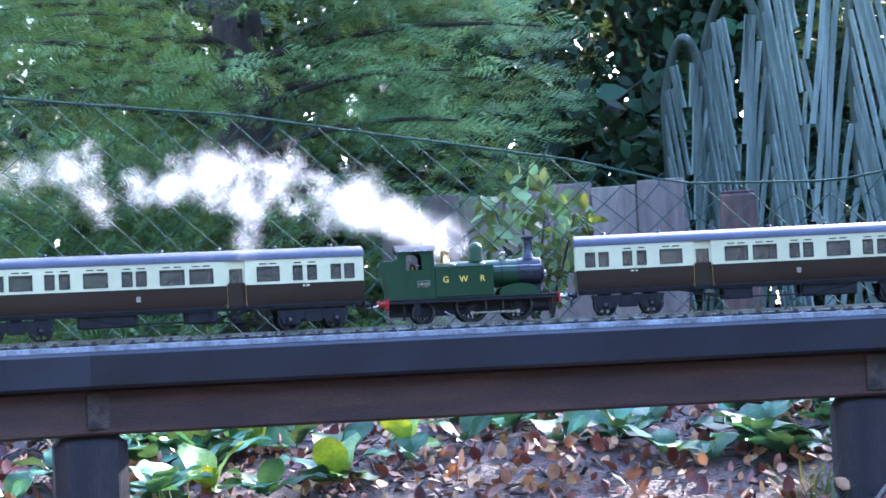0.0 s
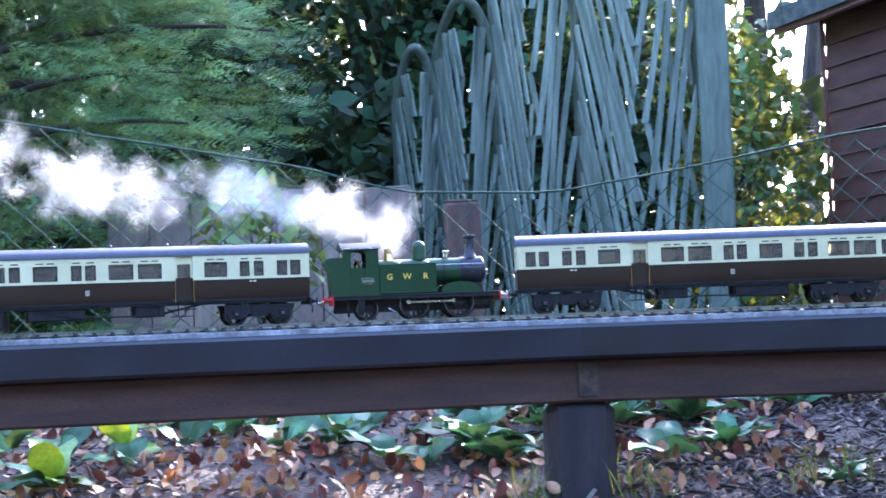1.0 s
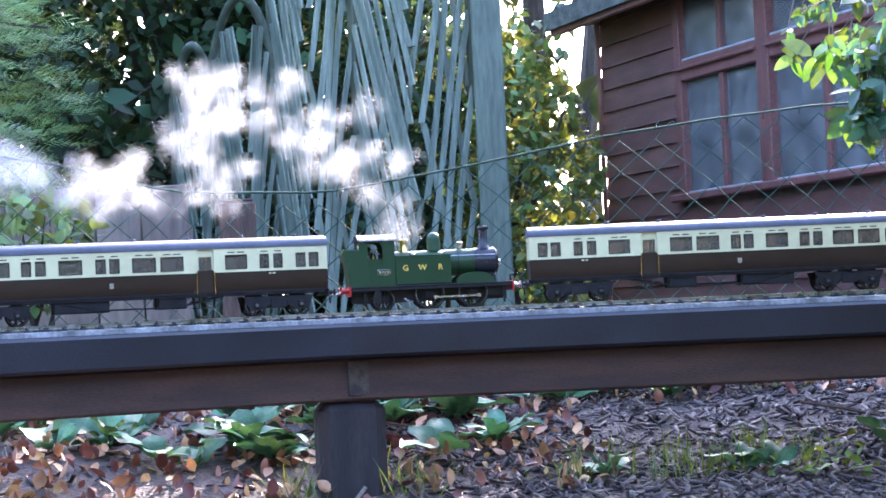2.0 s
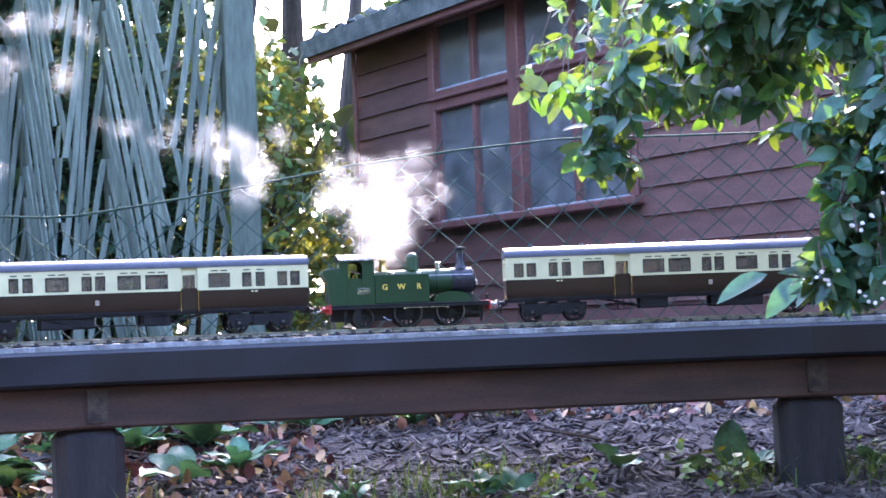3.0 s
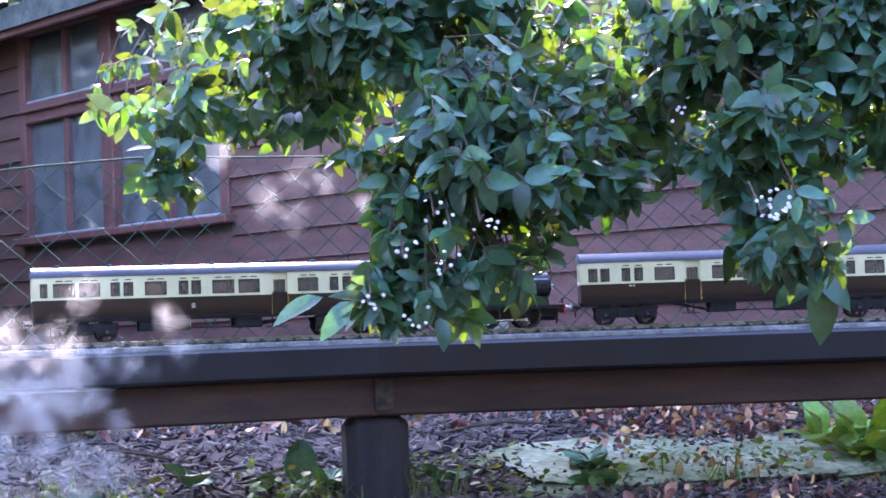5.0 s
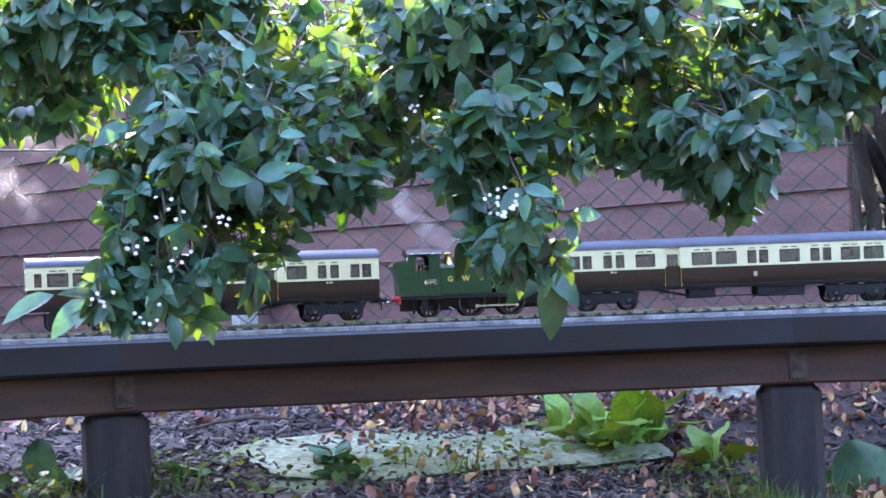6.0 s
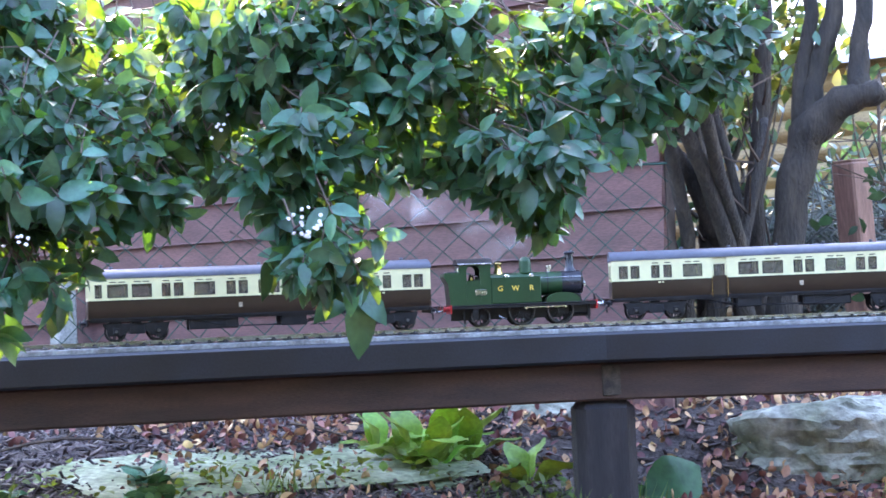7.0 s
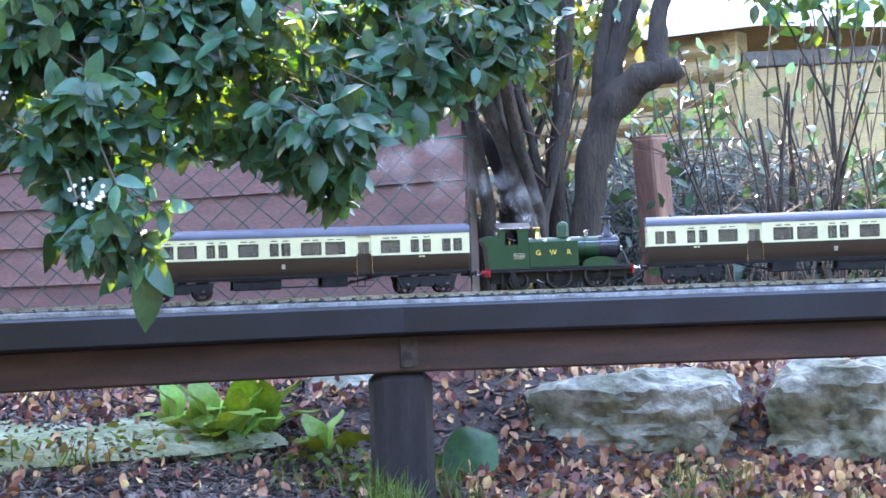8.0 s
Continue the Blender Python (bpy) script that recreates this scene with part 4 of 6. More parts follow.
def build_fence():
    f = thing("chain_link_fence", "sagging green plastic-coated chain-link fence with a top wire", "fence")
    top = lambda s: float(np.interp(s, [p[0] for p in F_TOP], [p[1] for p in F_TOP]))
    lean = lambda s, z: 0.03 * noise.noise((s * 1.7, z * 3.0, 0)) + 0.008 * noise.noise((s * 9, z * 9, 4))
    g, pitch = Geo(), 0.06
    s0, s1 = -3.6, 1.05
    n = int((s1 - s0) / (pitch / 2))
    rows = 25
    half = pitch / 2
    for sg in (1, -1):
        for k in range(-rows, n + rows):
            pts = []
            for j in range(rows + 1):
                s = s0 + k * pitch + sg * j * half
                z = 0.235 + j * half
                if s < s0 or s > s1 or k * pitch + s0 > s1 + rows * half:
                    continue
                if z > top(s) + 0.012:
                    continue
                sd = s + 0.008 * noise.noise((s * 9, z * 9, 7)) + 0.004 * noise.noise((s * 40, z * 40, 2))
                zd = z + 0.006 * noise.noise((s * 5, z * 7, 11)) - max(0.0, 0.05 * (0.66 - top(s)))
                pts.append((*on_arc(sd, F_OFF + lean(s, z) + 0.002 * sg * (1 if j % 2 else -1)), zd))
            if len(pts) > 1:
                g.tube(pts, 0.00105, 5, cap=False)
    for k in range(int((s1 - s0) / pitch)):
        s = s0 + k * pitch
        x, y = on_arc(s, F_OFF + lean(s, top(s)))
        z = top(s)
        g.tube([(x, y, z - 0.012), (x + 0.004, y - 0.004, z + 0.006), (x + 0.012, y, z + 0.016 + 0.006 * math.sin(k))], 0.0013, 3)
    tagged(part("wire_mesh", g, FENCE_GREEN, f, "diamond mesh of green wire"), kind="stuff")
    pts = [(*on_arc(s0 + k * 0.05, F_OFF + lean(s0 + k * 0.05, top(s0 + k * 0.05)) - 0.003), top(s0 + k * 0.05)) for k in range(int((s1 - s0) / 0.05) + 1)]
    part("top_wire", Geo().tube(pts, 0.0022, 6), FENCE_GREEN, f, "thick green straining wire")
    for s, h in ((-3.5, 0.74),):
        x, y = on_arc(s, F_OFF + 0.03)
        part("fence_post", Geo().box(-0.025, 0.025, -0.02, 0.02, -0.1, h, 0.004), CONCRETE, f, "grey concrete fence post", pose(x, y, 0, 0, 0, -math.degrees(s / RAD)))


CONCRETE = mat("weathered_concrete", (0.36, 0.36, 0.33), (0.22, 0.23, 0.2), 0.9, scale=14, fine=150, bump=0.4)
build_fence()

# ---- short brown posts ----
OLD_POST = mat("old_brown_post", (0.11, 0.06, 0.045), (0.05, 0.03, 0.025), 0.85, scale=12, stretch=(4, 4, 0.6), bump=0.4)
STAKE = mat("pinkish_stake", (0.34, 0.19, 0.14), (0.22, 0.12, 0.09), 0.8, scale=9, stretch=(4, 4, 0.5), bump=0.3)


def stub(name, label, x, y, z1, w, material, lean=0.0, z0=0.0):
    t = thing(name, label, "post", pose(x, y, z0, 0, lean, 20))
    part("shaft", Geo().box(-w, w, -w, w, -0.1, z1 - z0, w * 0.16), material, t)
    part("post_top", Geo().box(-w * 0.9, w * 0.9, -w * 0.9, w * 0.9, z1 - z0, z1 - z0 + 0.006, 0.002), material, t)


stub("timber_post", "short weathered brown timber post beside the fence", -1.6, 3.98, 0.568, 0.042, OLD_POST, z0=0.06)
stub("concrete_stub", "short pale concrete post against the shed wall", 0.6, 4.86, 0.455, 0.028, CONCRETE, z0=0.15)
stub("garden_stake", "leaning pinkish-brown square timber stake", 2.47, 3.93, 0.65, 0.034, STAKE, -4.0, z0=0.0)

# ---- arched lath trellis screens ----
LATH = mat("grey_green_lath", (0.2, 0.245, 0.2), (0.1, 0.135, 0.105), 0.7, scale=8, stretch=(4, 4, 0.4), fine=60, bump=0.3, random_amt=0.2)
LATH_POST = mat("grey_green_post", (0.105, 0.138, 0.104), (0.065, 0.088, 0.066), 0.7, scale=6, stretch=(3, 3, 0.4), bump=0.3)


def build_trellis():
    edge = [((-2.423, 5.56), (-2.3, 5.448), (-2.28, 5.564), 1.17), ((-2.28, 5.564), (-2.1, 5.365), (-2.045, 5.492), 1.30),
            ((-2.045, 5.492), (-1.844, 5.244), (-1.738, 5.383), 1.52), ((-1.738, 5.383), (-1.478, 5.146), (-1.335, 5.285), 1.75)]
    rng = np.random.default_rng(8)
    for a, b, c, top in edge:
        a, b, c = Vector((*a, 0)), Vector((*b, 0)), Vector((*c, 0))
        T = thing("trellis_screen", "arched grey-green trellis screen of crossing thin laths", "trellis", group="row of trellis screens")
        z0 = 0.16
        for p, q, sg in ((a, b, 1), (b, c, -1)):
            d = (q - p)
            w = d.length
            d.normalize()
            nrm = Vector((-d.y, d.x, 0))
            count = max(4, int(w / (0.033 if sg > 0 else 0.058)))
            for layer, dirn, off in ((0, sg, -0.006), (1, -sg, 0.006)):
                for k in range(-18, count + 19):
                    u0 = (k + 0.5) * w / count
                    slope = -dirn * ((0.36 if sg > 0 else 0.2) + rng.normal() * 0.014)
                    # a lath rises from the foot to the arch; clip it to the panel
                    pts = []
                    for j in range(15):
                        z = z0 + (top - z0) * j / 14
                        u = u0 + slope * (z - 0.75) + 0.02 * math.sin(j * 0.35 + k)
                        f = u / w if sg > 0 else 1 - u / w
                        arch = top - 0.17 * (1 - max(0.0, min(1.0, f))) ** 2.2 * (1.0 if sg > 0 else 1.0)
                        if 0 <= u <= w and z <= arch:
                            pts.append(p + d * u + nrm * off + Vector((0, 0, z)))
                    if len(pts) < 3 or (layer == 1 and rng.random() < 0.72):
                        continue
                    g = Geo()
                    hw = 0.0115 if sg > 0 else 0.0095
                    for i, pt in enumerate(pts):
                        for du, dn in ((-hw, -0.003), (hw, -0.003), (hw, 0.003), (-hw, 0.003)):
                            g.v.append(tuple(pt + d * du + nrm * dn))
                    for i in range(len(pts) - 1):
                        g.f += [(i * 4 + m, i * 4 + (m + 1) % 4, i * 4 + 4 + (m + 1) % 4, i * 4 + 4 + m) for m in range(4)]
                    g.f += [(3, 2, 1, 0), tuple((len(pts) - 1) * 4 + m for m in range(4))]
                    part("lath", g, LATH, T)
        rim = []
        for k in range(17):
            f = k / 16
            p = a.lerp(b, f * 2) if f < 0.5 else b.lerp(c, f * 2 - 1)
            h = 1 - abs(f * 2 - 1)
            rim.append(p + Vector((0, 0, top - 0.17 * (1 - h) ** 2.2 + 0.006)))
        part("arch_rim", Geo().tube([rim[0] - Vector((0, 0, 0.7))] + rim + [rim[-1] - Vector((0, 0, 0.7))], 0.016, 6), LATH_POST, T, "bent arch rail", smooth=True)
    P = thing("trellis_post", "tall square grey-green post at the trellis's end", "post", pose(-1.268, 5.2, 0.1, 0, 0, 14))
    part("shaft", Geo().box(-0.044, 0.044, -0.044, 0.044, -0.1, 1.9, 0.006), LATH_POST, P)
    part("post_cap", Geo().box(-0.055, 0.055, -0.055, 0.055, 1.9, 1.93, 0.006), LATH_POST, P)


build_trellis()

# ---- a weathered board screen beyond the fence ----
GREY_BOARD = mat("grey_weathered_board", (0.24, 0.19, 0.155), (0.13, 0.1, 0.085), 0.85, scale=6, stretch=(1, 1, 0.2), fine=60, bump=0.4, random_amt=0.15)


def build_screen():
    S = thing("board_screen", "low weathered grey-brown upright board fence", "fence", pose(-2.95, 4.61, 0.1, 0, 0, 3))
    for k in range(7):
        part("board", Geo().box(k * 0.135, k * 0.135 + 0.13, -0.01, 0.01, -0.05, 0.57 + 0.01 * math.sin(k * 2.1), 0.003), GREY_BOARD, S)
    part("rail", Geo().box(0, 0.94, 0.012, 0.04, 0.4, 0.46, 0.003), GREY_BOARD, S)


build_screen()

# ---- the yellow log-lap summerhouse far to one side ----
YELLOW_LOG = mat("yellow_loglap", (0.33, 0.25, 0.115), (0.22, 0.165, 0.08), 0.6, scale=5, stretch=(1, 1, 4), fine=70, bump=0.2, random_amt=0.08)
PALE_ROOF = mat("pale_roof_sheet", (0.72, 0.76, 0.85), (0.6, 0.64, 0.74), 0.35, scale=4, bump=0.05)
DARK_TRIM = mat("dark_fascia", (0.12, 0.11, 0.1), (0.07, 0.065, 0.06), 0.7, scale=9)


def build_summerhouse():
    ang = math.degrees(math.atan2(5.846 - 6.677, 3.915 - 3.462))
    H = thing("log_summerhouse", "yellow log-lap timber summerhouse with a pale roof", "summerhouse", pose(3.915, 5.846, 0.0, 0, 0, ang))
    for k in range(13):
        z = 0.05 + k * 0.088
        prof = [(-0.02 - 0.028 * math.sin(math.pi * j / 6), z + 0.088 * j / 6) for j in range(7)]
        g = Geo()
        vs = [(x, y, zz) for x in (-3.0, 0.0) for y, zz in prof + [(0.02, z + 0.088), (0.02, z)]]
        n = 9
        g.add(vs, [tuple(range(n)), tuple(range(2 * n - 1, n - 1, -1))] + [(i, i + n, (i + 1) % n + n, (i + 1) % n) for i in range(n)])
        part("log_board", g, YELLOW_LOG, H, smooth=False)
    part("corner_post", Geo().box(0.0, 0.06, -0.05, 0.04, 0.0, 1.2, 0.005), YELLOW_LOG, H)
    front = pose(0.06, -0.01, 0, 0, 0, 32)
    for k in range(11):
        part("front_board", Geo().box(0.002 + k * 0.13, k * 0.13 + 0.128, -0.012, 0.012, 0.0, 1.06, 0.004, front), YELLOW_LOG, H)
    part("front_rail", Geo().box(0, 1.45, -0.03, 0.03, 1.06, 1.12, 0.004, front), DARK_TRIM, H)
    part("roof", Geo().add([(-3.1, -0.15, 1.2), (0.2, -0.12, 1.2), (1.5, 0.72, 1.1), (1.2, 2.2, 2.3), (-3.1, 2.2, 2.4)] + [(-3.1, -0.15, 1.235), (0.2, -0.12, 1.235), (1.5, 0.72, 1.135), (1.2, 2.2, 2.335), (-3.1, 2.2, 2.435)],
                           [(4, 3, 2, 1, 0), (5, 6, 7, 8, 9)] + [(i, (i + 1) % 5, (i + 1) % 5 + 5, i + 5) for i in range(5)]), PALE_ROOF, H, "pale bluish roof sheet")
    part("back_wall", Geo().box(-3.0, 1.3, 2.0, 2.04, 0.0, 1.6), YELLOW_LOG, H)


build_summerhouse()


# ---- vegetation ----
def leaf_template(rows=5, width=0.22, curl=0.12, fold=0.06, tip=1.0):
    """A pointed leaf along +x of length 1, folded along its rib and curling down."""
    v, f = [], []
    for i in range(rows + 1):
        u = i / rows
        w = width * math.sin(math.pi * u ** 0.8) ** 0.75 if 0 < u < 1 else 0.0
        z = -curl * u * u
        v += [(u, -w, z + fold * w / width), (u, 0, z), (u, w, z + fold * w / width)]
    for i in range(rows):
        a = i * 3
        if i == 0:
            f += [(1, 4, 3), (1, 5, 4)]
        elif i == rows - 1:
            f += [(a, a + 1, a + 4), (a + 1, a + 2, a + 4)]
        else:
            f += [(a, a + 1, a + 4, a + 3), (a + 1, a + 2, a + 5, a + 4)]
    return v, f


def leaf_geo(*a, **k):
    v, f = leaf_template(*a, **k)
    return Geo().add(v, f)


def leaf_pose(p, d, up, s, spin=0.0):
    """A leaf at p that points along d, its face towards up."""
    x = Vector(d).normalized()
    z = Vector(up) - x * Vector(up).dot(x)
    z = z.normalized() if z.length > 1e-4 else x.orthogonal().normalized()
    y = z.cross(x)
    m = Matrix((x, y, z)).transposed().to_4x4() @ Matrix.Rotation(spin, 4, "X")
    return Matrix.Translation(p) @ m @ Matrix.Scale(s, 4)


VIB_LEAF = mat("evergreen_leaf", (0.043, 0.13, 0.073), (0.018, 0.062, 0.037), 0.33, spec=0.5, scale=25, fine_amt=0.15, bump=0.1, random_amt=0.5, trans=0.12, through_light=(0.34, 1.4, 7.0), island=True)
VIB_LEAF_ONE = mat("evergreen_leaf_single", (0.043, 0.13, 0.073), (0.018, 0.062, 0.037), 0.33, spec=0.5, scale=0.6, fine=9, fine_amt=0.15, bump=0.1, random_amt=0.5, trans=0.06, through_light=(0.35, 1.35, 6.0))
BARK = mat("grey_brown_bark", (0.065, 0.05, 0.037), (0.022, 0.018, 0.015), 0.9, scale=14, stretch=(2, 2, 0.5), fine=90, bump=0.8, bump_dist=0.008)
TWIG = mat("twig_bark", (0.12, 0.08, 0.055), (0.06, 0.04, 0.03), 0.85, scale=30, bump=0.3)
BRUSH = mat("dead_brush", (0.19, 0.22, 0.21), (0.07, 0.085, 0.08), 0.9, scale=3, bump=0.0, random_amt=0.6, island=True)
PETAL = mat("white_petal", (0.82, 0.8, 0.78), (0.75, 0.7, 0.7), 0.6, scale=90, bump=0.0)
CONIFER = mat("conifer_needles", (0.16, 0.28, 0.085), (0.06, 0.14, 0.046), 0.6, scale=2.2, fine=30, bump=0.0, random_amt=0.4, trans=0.18, island=True)
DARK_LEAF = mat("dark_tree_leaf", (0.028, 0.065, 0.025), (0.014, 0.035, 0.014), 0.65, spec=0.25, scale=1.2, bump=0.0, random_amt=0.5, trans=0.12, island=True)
# yellow-green leaf, made lighter to carry the sunlight on the shrubs
SUNNY_LEAF = mat("yellow_green_sunlit_leaf", (0.13, 0.2, 0.05), (0.07, 0.13, 0.035), 0.5, scale=3, bump=0.0, random_amt=0.4, trans=0.16, island=True)
IVY_LEAF = mat("ivy_leaf", (0.045, 0.11, 0.06), (0.025, 0.06, 0.035), 0.35, scale=6, bump=0.0, random_amt=0.5, trans=0.15, island=True)

# boughs of the overhanging shrub: centre, half width, half height, fullness
BOUGHS = [(0.27, 2.09, 0.52, 0.12, 0.10, 1.0), (0.24, 2.07, 0.42, 0.095, 0.06, 1.1), (0.17, 2.08, 0.35, 0.068, 0.035, 1.0), (0.19, 2.2, 0.69, 0.19, 0.07, 1.0),
          (0.11, 2.48, 0.64, 0.11, 0.07, 0.6), (0.48, 2.29, 0.59, 0.11, 0.11, 0.75), (0.42, 2.15, 0.475, 0.05, 0.035, 0.9), (0.59, 2.01, 0.48, 0.068, 0.09, 1.0),
          (0.605, 1.98, 0.395, 0.06, 0.035, 1.0), (0.66, 2.08, 0.65, 0.23, 0.08, 1.0), (0.81, 2.18, 0.545, 0.12, 0.05, 1.0), (0.89, 2.05, 0.52, 0.08, 0.08, 0.9),
          (1.03, 2.09, 0.63, 0.1, 0.09, 1.0), (-0.08, 2.39, 0.66, 0.085, 0.1, 0.6), (-0.11, 2.39, 0.525, 0.045, 0.035, 0.6), (0.07, 2.34, 0.69, 0.1, 0.08, 0.7)]
BACK = [(0.0, 2.62, 0.68, 0.2, 0.1, 0.42), (0.45, 2.6, 0.64, 0.3, 0.13, 0.42), (0.9, 2.45, 0.64, 0.2, 0.08, 0.3), (0.75, 2.5, 0.56, 0.3, 0.04, 0.4), (1.14, 2.1, 0.67, 0.09, 0.08, 1.0)]


def ray_xy(yaw, r):
    a = radians(yaw)
    return -r * math.sin(a), r * math.cos(a)


def build_shrub():
    rng = np.random.default_rng(21)
    S = thing("viburnum_shrub", "large glossy evergreen shrub with white flowers overhanging the railway", "shrub")
    # stems stand behind the line and arch over it
    hub = Vector((1.95, 3.62, 0.0))
    limbs = []
    for tx, ty, tz, r in ((0.05, 2.3, 0.95, 0.02), (0.35, 2.2, 0.85, 0.022), (0.75, 2.15, 0.8, 0.02), (0.95, 2.25, 1.05, 0.02), (1.15, 2.1, 0.85, 0.016), (0.5, 2.6, 1.2, 0.018)):
        start = hub + Vector((rng.uniform(-0.12, 0.1), rng.uniform(-0.05, 0.1), 0.0))
        mid1 = start + Vector((rng.uniform(-0.1, 0.05), -0.05, 0.75))
        end = Vector((tx, ty, tz))
        pts = []
        for k in range(15):
            u = k / 14
            p = start * (1 - u) ** 3 + mid1 * 3 * u * (1 - u) ** 2 + (mid1.lerp(end, 0.55) + Vector((0, 0, 0.55))) * 3 * u * u * (1 - u) + end * u ** 3
            pts.append(p + Vector(rng.normal(size=3)) * 0.008)
        limbs.append(pts)
        part("limb", Geo().tube(pts, [r * (1 - 0.7 * k / 14) for k in range(15)], 8), BARK, S, smooth=True)
    nodes = np.array([p for l in limbs for p in l[6:]])
    leaves, twigs = [], Geo()
    for cx, cy, cz, rx, rz, full in BOUGHS + BACK:
        ry = 0.05 + 0.6 * min(rx, rz)
        for _ in range(int(8600 * rx * rz * 3.14 * full * (1.0 + 0.5 * (full > 0.7)))):
            d = rng.normal(size=3)
            d /= np.linalg.norm(d)
            k = rng.random() ** 0.42 * (1.06 + 0.75 * noise.noise((d[0] * 2.6 + cx * 9, d[1] * 2.6, d[2] * 2.6 + cz * 9)))
            k = min(k * (1 + 0.3 * abs(rng.normal()) * (rng.random() < 0.35)), 1.3)
            p = Vector((cx + d[0] * rx * k, cy + d[1] * ry * k, cz + d[2] * rz * k))
            if noise.noise(tuple(p * 11.0)) > (0.14 if full >= 1.0 else 0.03):
                continue
            out = Vector((d[0] * 0.7 + rng.normal() * 0.4, -0.75 + d[1] * 0.35 + rng.normal() * 0.3, -0.2 + d[2] * 0.45 + rng.normal() * 0.3)).normalized()
            q = Vector(nodes[np.argmin(((nodes - np.array(p)) ** 2).sum(1))])
            back = p - out * 0.06 + Vector((0, 0.02, 0.03))
            if (q - p).length < 0.16 and rng.random() < 0.5:
                twigs.tube([p, back, back.lerp(q, 0.5) + Vector((0, 0.02, 0.02)), q], [0.001, 0.0016, 0.0024, 0.0035], 4)
            else:
                twigs.tube([p, back], [0.0009, 0.0014], 4)
            side = out.orthogonal().normalized()
            big = rng.uniform(0.65, 1.4)
            for k in range(int(rng.integers(4, 8))):
                a = k * 2.4 + rng.uniform(0, 1)
                e = (Matrix.Rotation(a, 3, out) @ side) * rng.uniform(0.55, 1.2) + out * rng.uniform(0.1, 0.8) + Vector((0, 0, -0.38))
                up = Vector((0, -0.3, 0.9)) + out * 0.7 + Vector(rng.normal(size=3)) * 0.5
                leaves.append((p.y - 0.3 * p.x, leaf_pose(p - out * rng.uniform(0, 0.03), e, up, big * rng.uniform(0.022, 0.037), rng.normal() * 0.3)))
    tagged(part("twig_tangle", twigs, TWIG, S), kind="stuff")
    leaves.sort(key=lambda e: e[0])
    me = leaf_geo(5, 0.245, 0.2, 0.06).mesh("leaf", True)
    me.materials.append(VIB_LEAF_ONE)
    for r, m in leaves[:280]:
        ob = part("leaf", me, None, S)
        ob.matrix_basis = m
    # the long leaf that hangs before the line
    for base, d, up, s in (((0.664, 2.08, 0.352), (-0.03, -0.1, -1), (0, -1, 0.1), 0.08), ((0.66, 2.08, 0.36), (0.5, -0.4, -0.7), (0, -1, 0.3), 0.06), ((0.655, 2.08, 0.36), (-0.75, -0.3, -0.55), (0, -1, 0.4), 0.066),
                           ((0.08, 2.22, 0.352), (-1, -0.15, -0.35), (0, -0.6, 1), 0.07), ((0.12, 2.2, 0.345), (-0.85, -0.2, -0.7), (0, -0.8, 0.8), 0.065), ((0.26, 2.2, 0.35), (0.1, -0.2, -1), (0, -1, 0.2), 0.06)):
        ob = part("leaf", me, None, S)
        ob.matrix_basis = leaf_pose(Vector(base), d, up, s)
    tv, tf = leaf_template(5, 0.245, 0.2, 0.06)
    rest = scatter("foliage", tv, tf, [np.array(m) for r, m in leaves[280:]], VIB_LEAF)
    tagged(part("foliage", rest, None, S, "dense glossy foliage"), kind="stuff")
    # flower heads
    spots = [(0.537, 1.820, 0.426), (0.247, 1.901, 0.429), (0.199, 1.925, 0.438), (0.165, 1.947, 0.395), (0.128, 1.959, 0.353), (0.181, 1.977, 0.326), (0.211, 1.944, 0.377), (0.487, 2.037, 0.555)]
    for x, y, z in spots:
        g = Geo()
        for k in range(20 if x > 0.5 else 6):
            a, rr = rng.uniform(0, 6.28), 0.019 * math.sqrt(rng.random())
            c = Vector((x + rr * math.cos(a), y - 0.006 * rng.random(), z + rr * math.sin(a)))
            g.lathe([(0.0006, 0), (0.0024, 0.0006), (0.0018, 0.0015), (0.0, 0.0012)], 6, Matrix.Translation(c) @ pose(0, 0, 0, 90 + rng.normal() * 25, rng.normal() * 25, 0), cap=False)
        fl = part("flower_head", g, PETAL, S, "cluster of tiny white flowers")
        part("flower_stalk", Geo().tube([(x, y + 0.004, z), (x, y + 0.04, z - 0.005), (x, y + 0.09, z + 0.03)], 0.0013, 4), TWIG, fl)


build_shrub()


def blob_leaves(rng, n, centre, radii, size, lean=0.8, hollow=0.5):
    """Leaf poses through an uneven ellipsoid, denser towards its skin."""
    out = []
    while len(out) < n:
        d = rng.normal(size=3)
        d /= np.linalg.norm(d)
        k = (hollow + (1 - hollow) * rng.random() ** 0.5) * (1 + 0.28 * noise.noise((d[0] * 2.2 + centre[0], d[1] * 2.2, d[2] * 2.2)))
        p = np.array(centre) + d * np.array(radii) * k
        if noise.noise(tuple(p * (2.2 / max(radii)) * 1.3)) > 0.3:
            continue
        e = Euler((rng.normal() * lean, rng.normal() * lean, rng.uniform(0, 6.28))).to_matrix()
        m = np.eye(4)
        m[:3, :3] = np.array(e) * rng.uniform(*size)
        m[:3, 3] = p
        out.append(m)
    return out


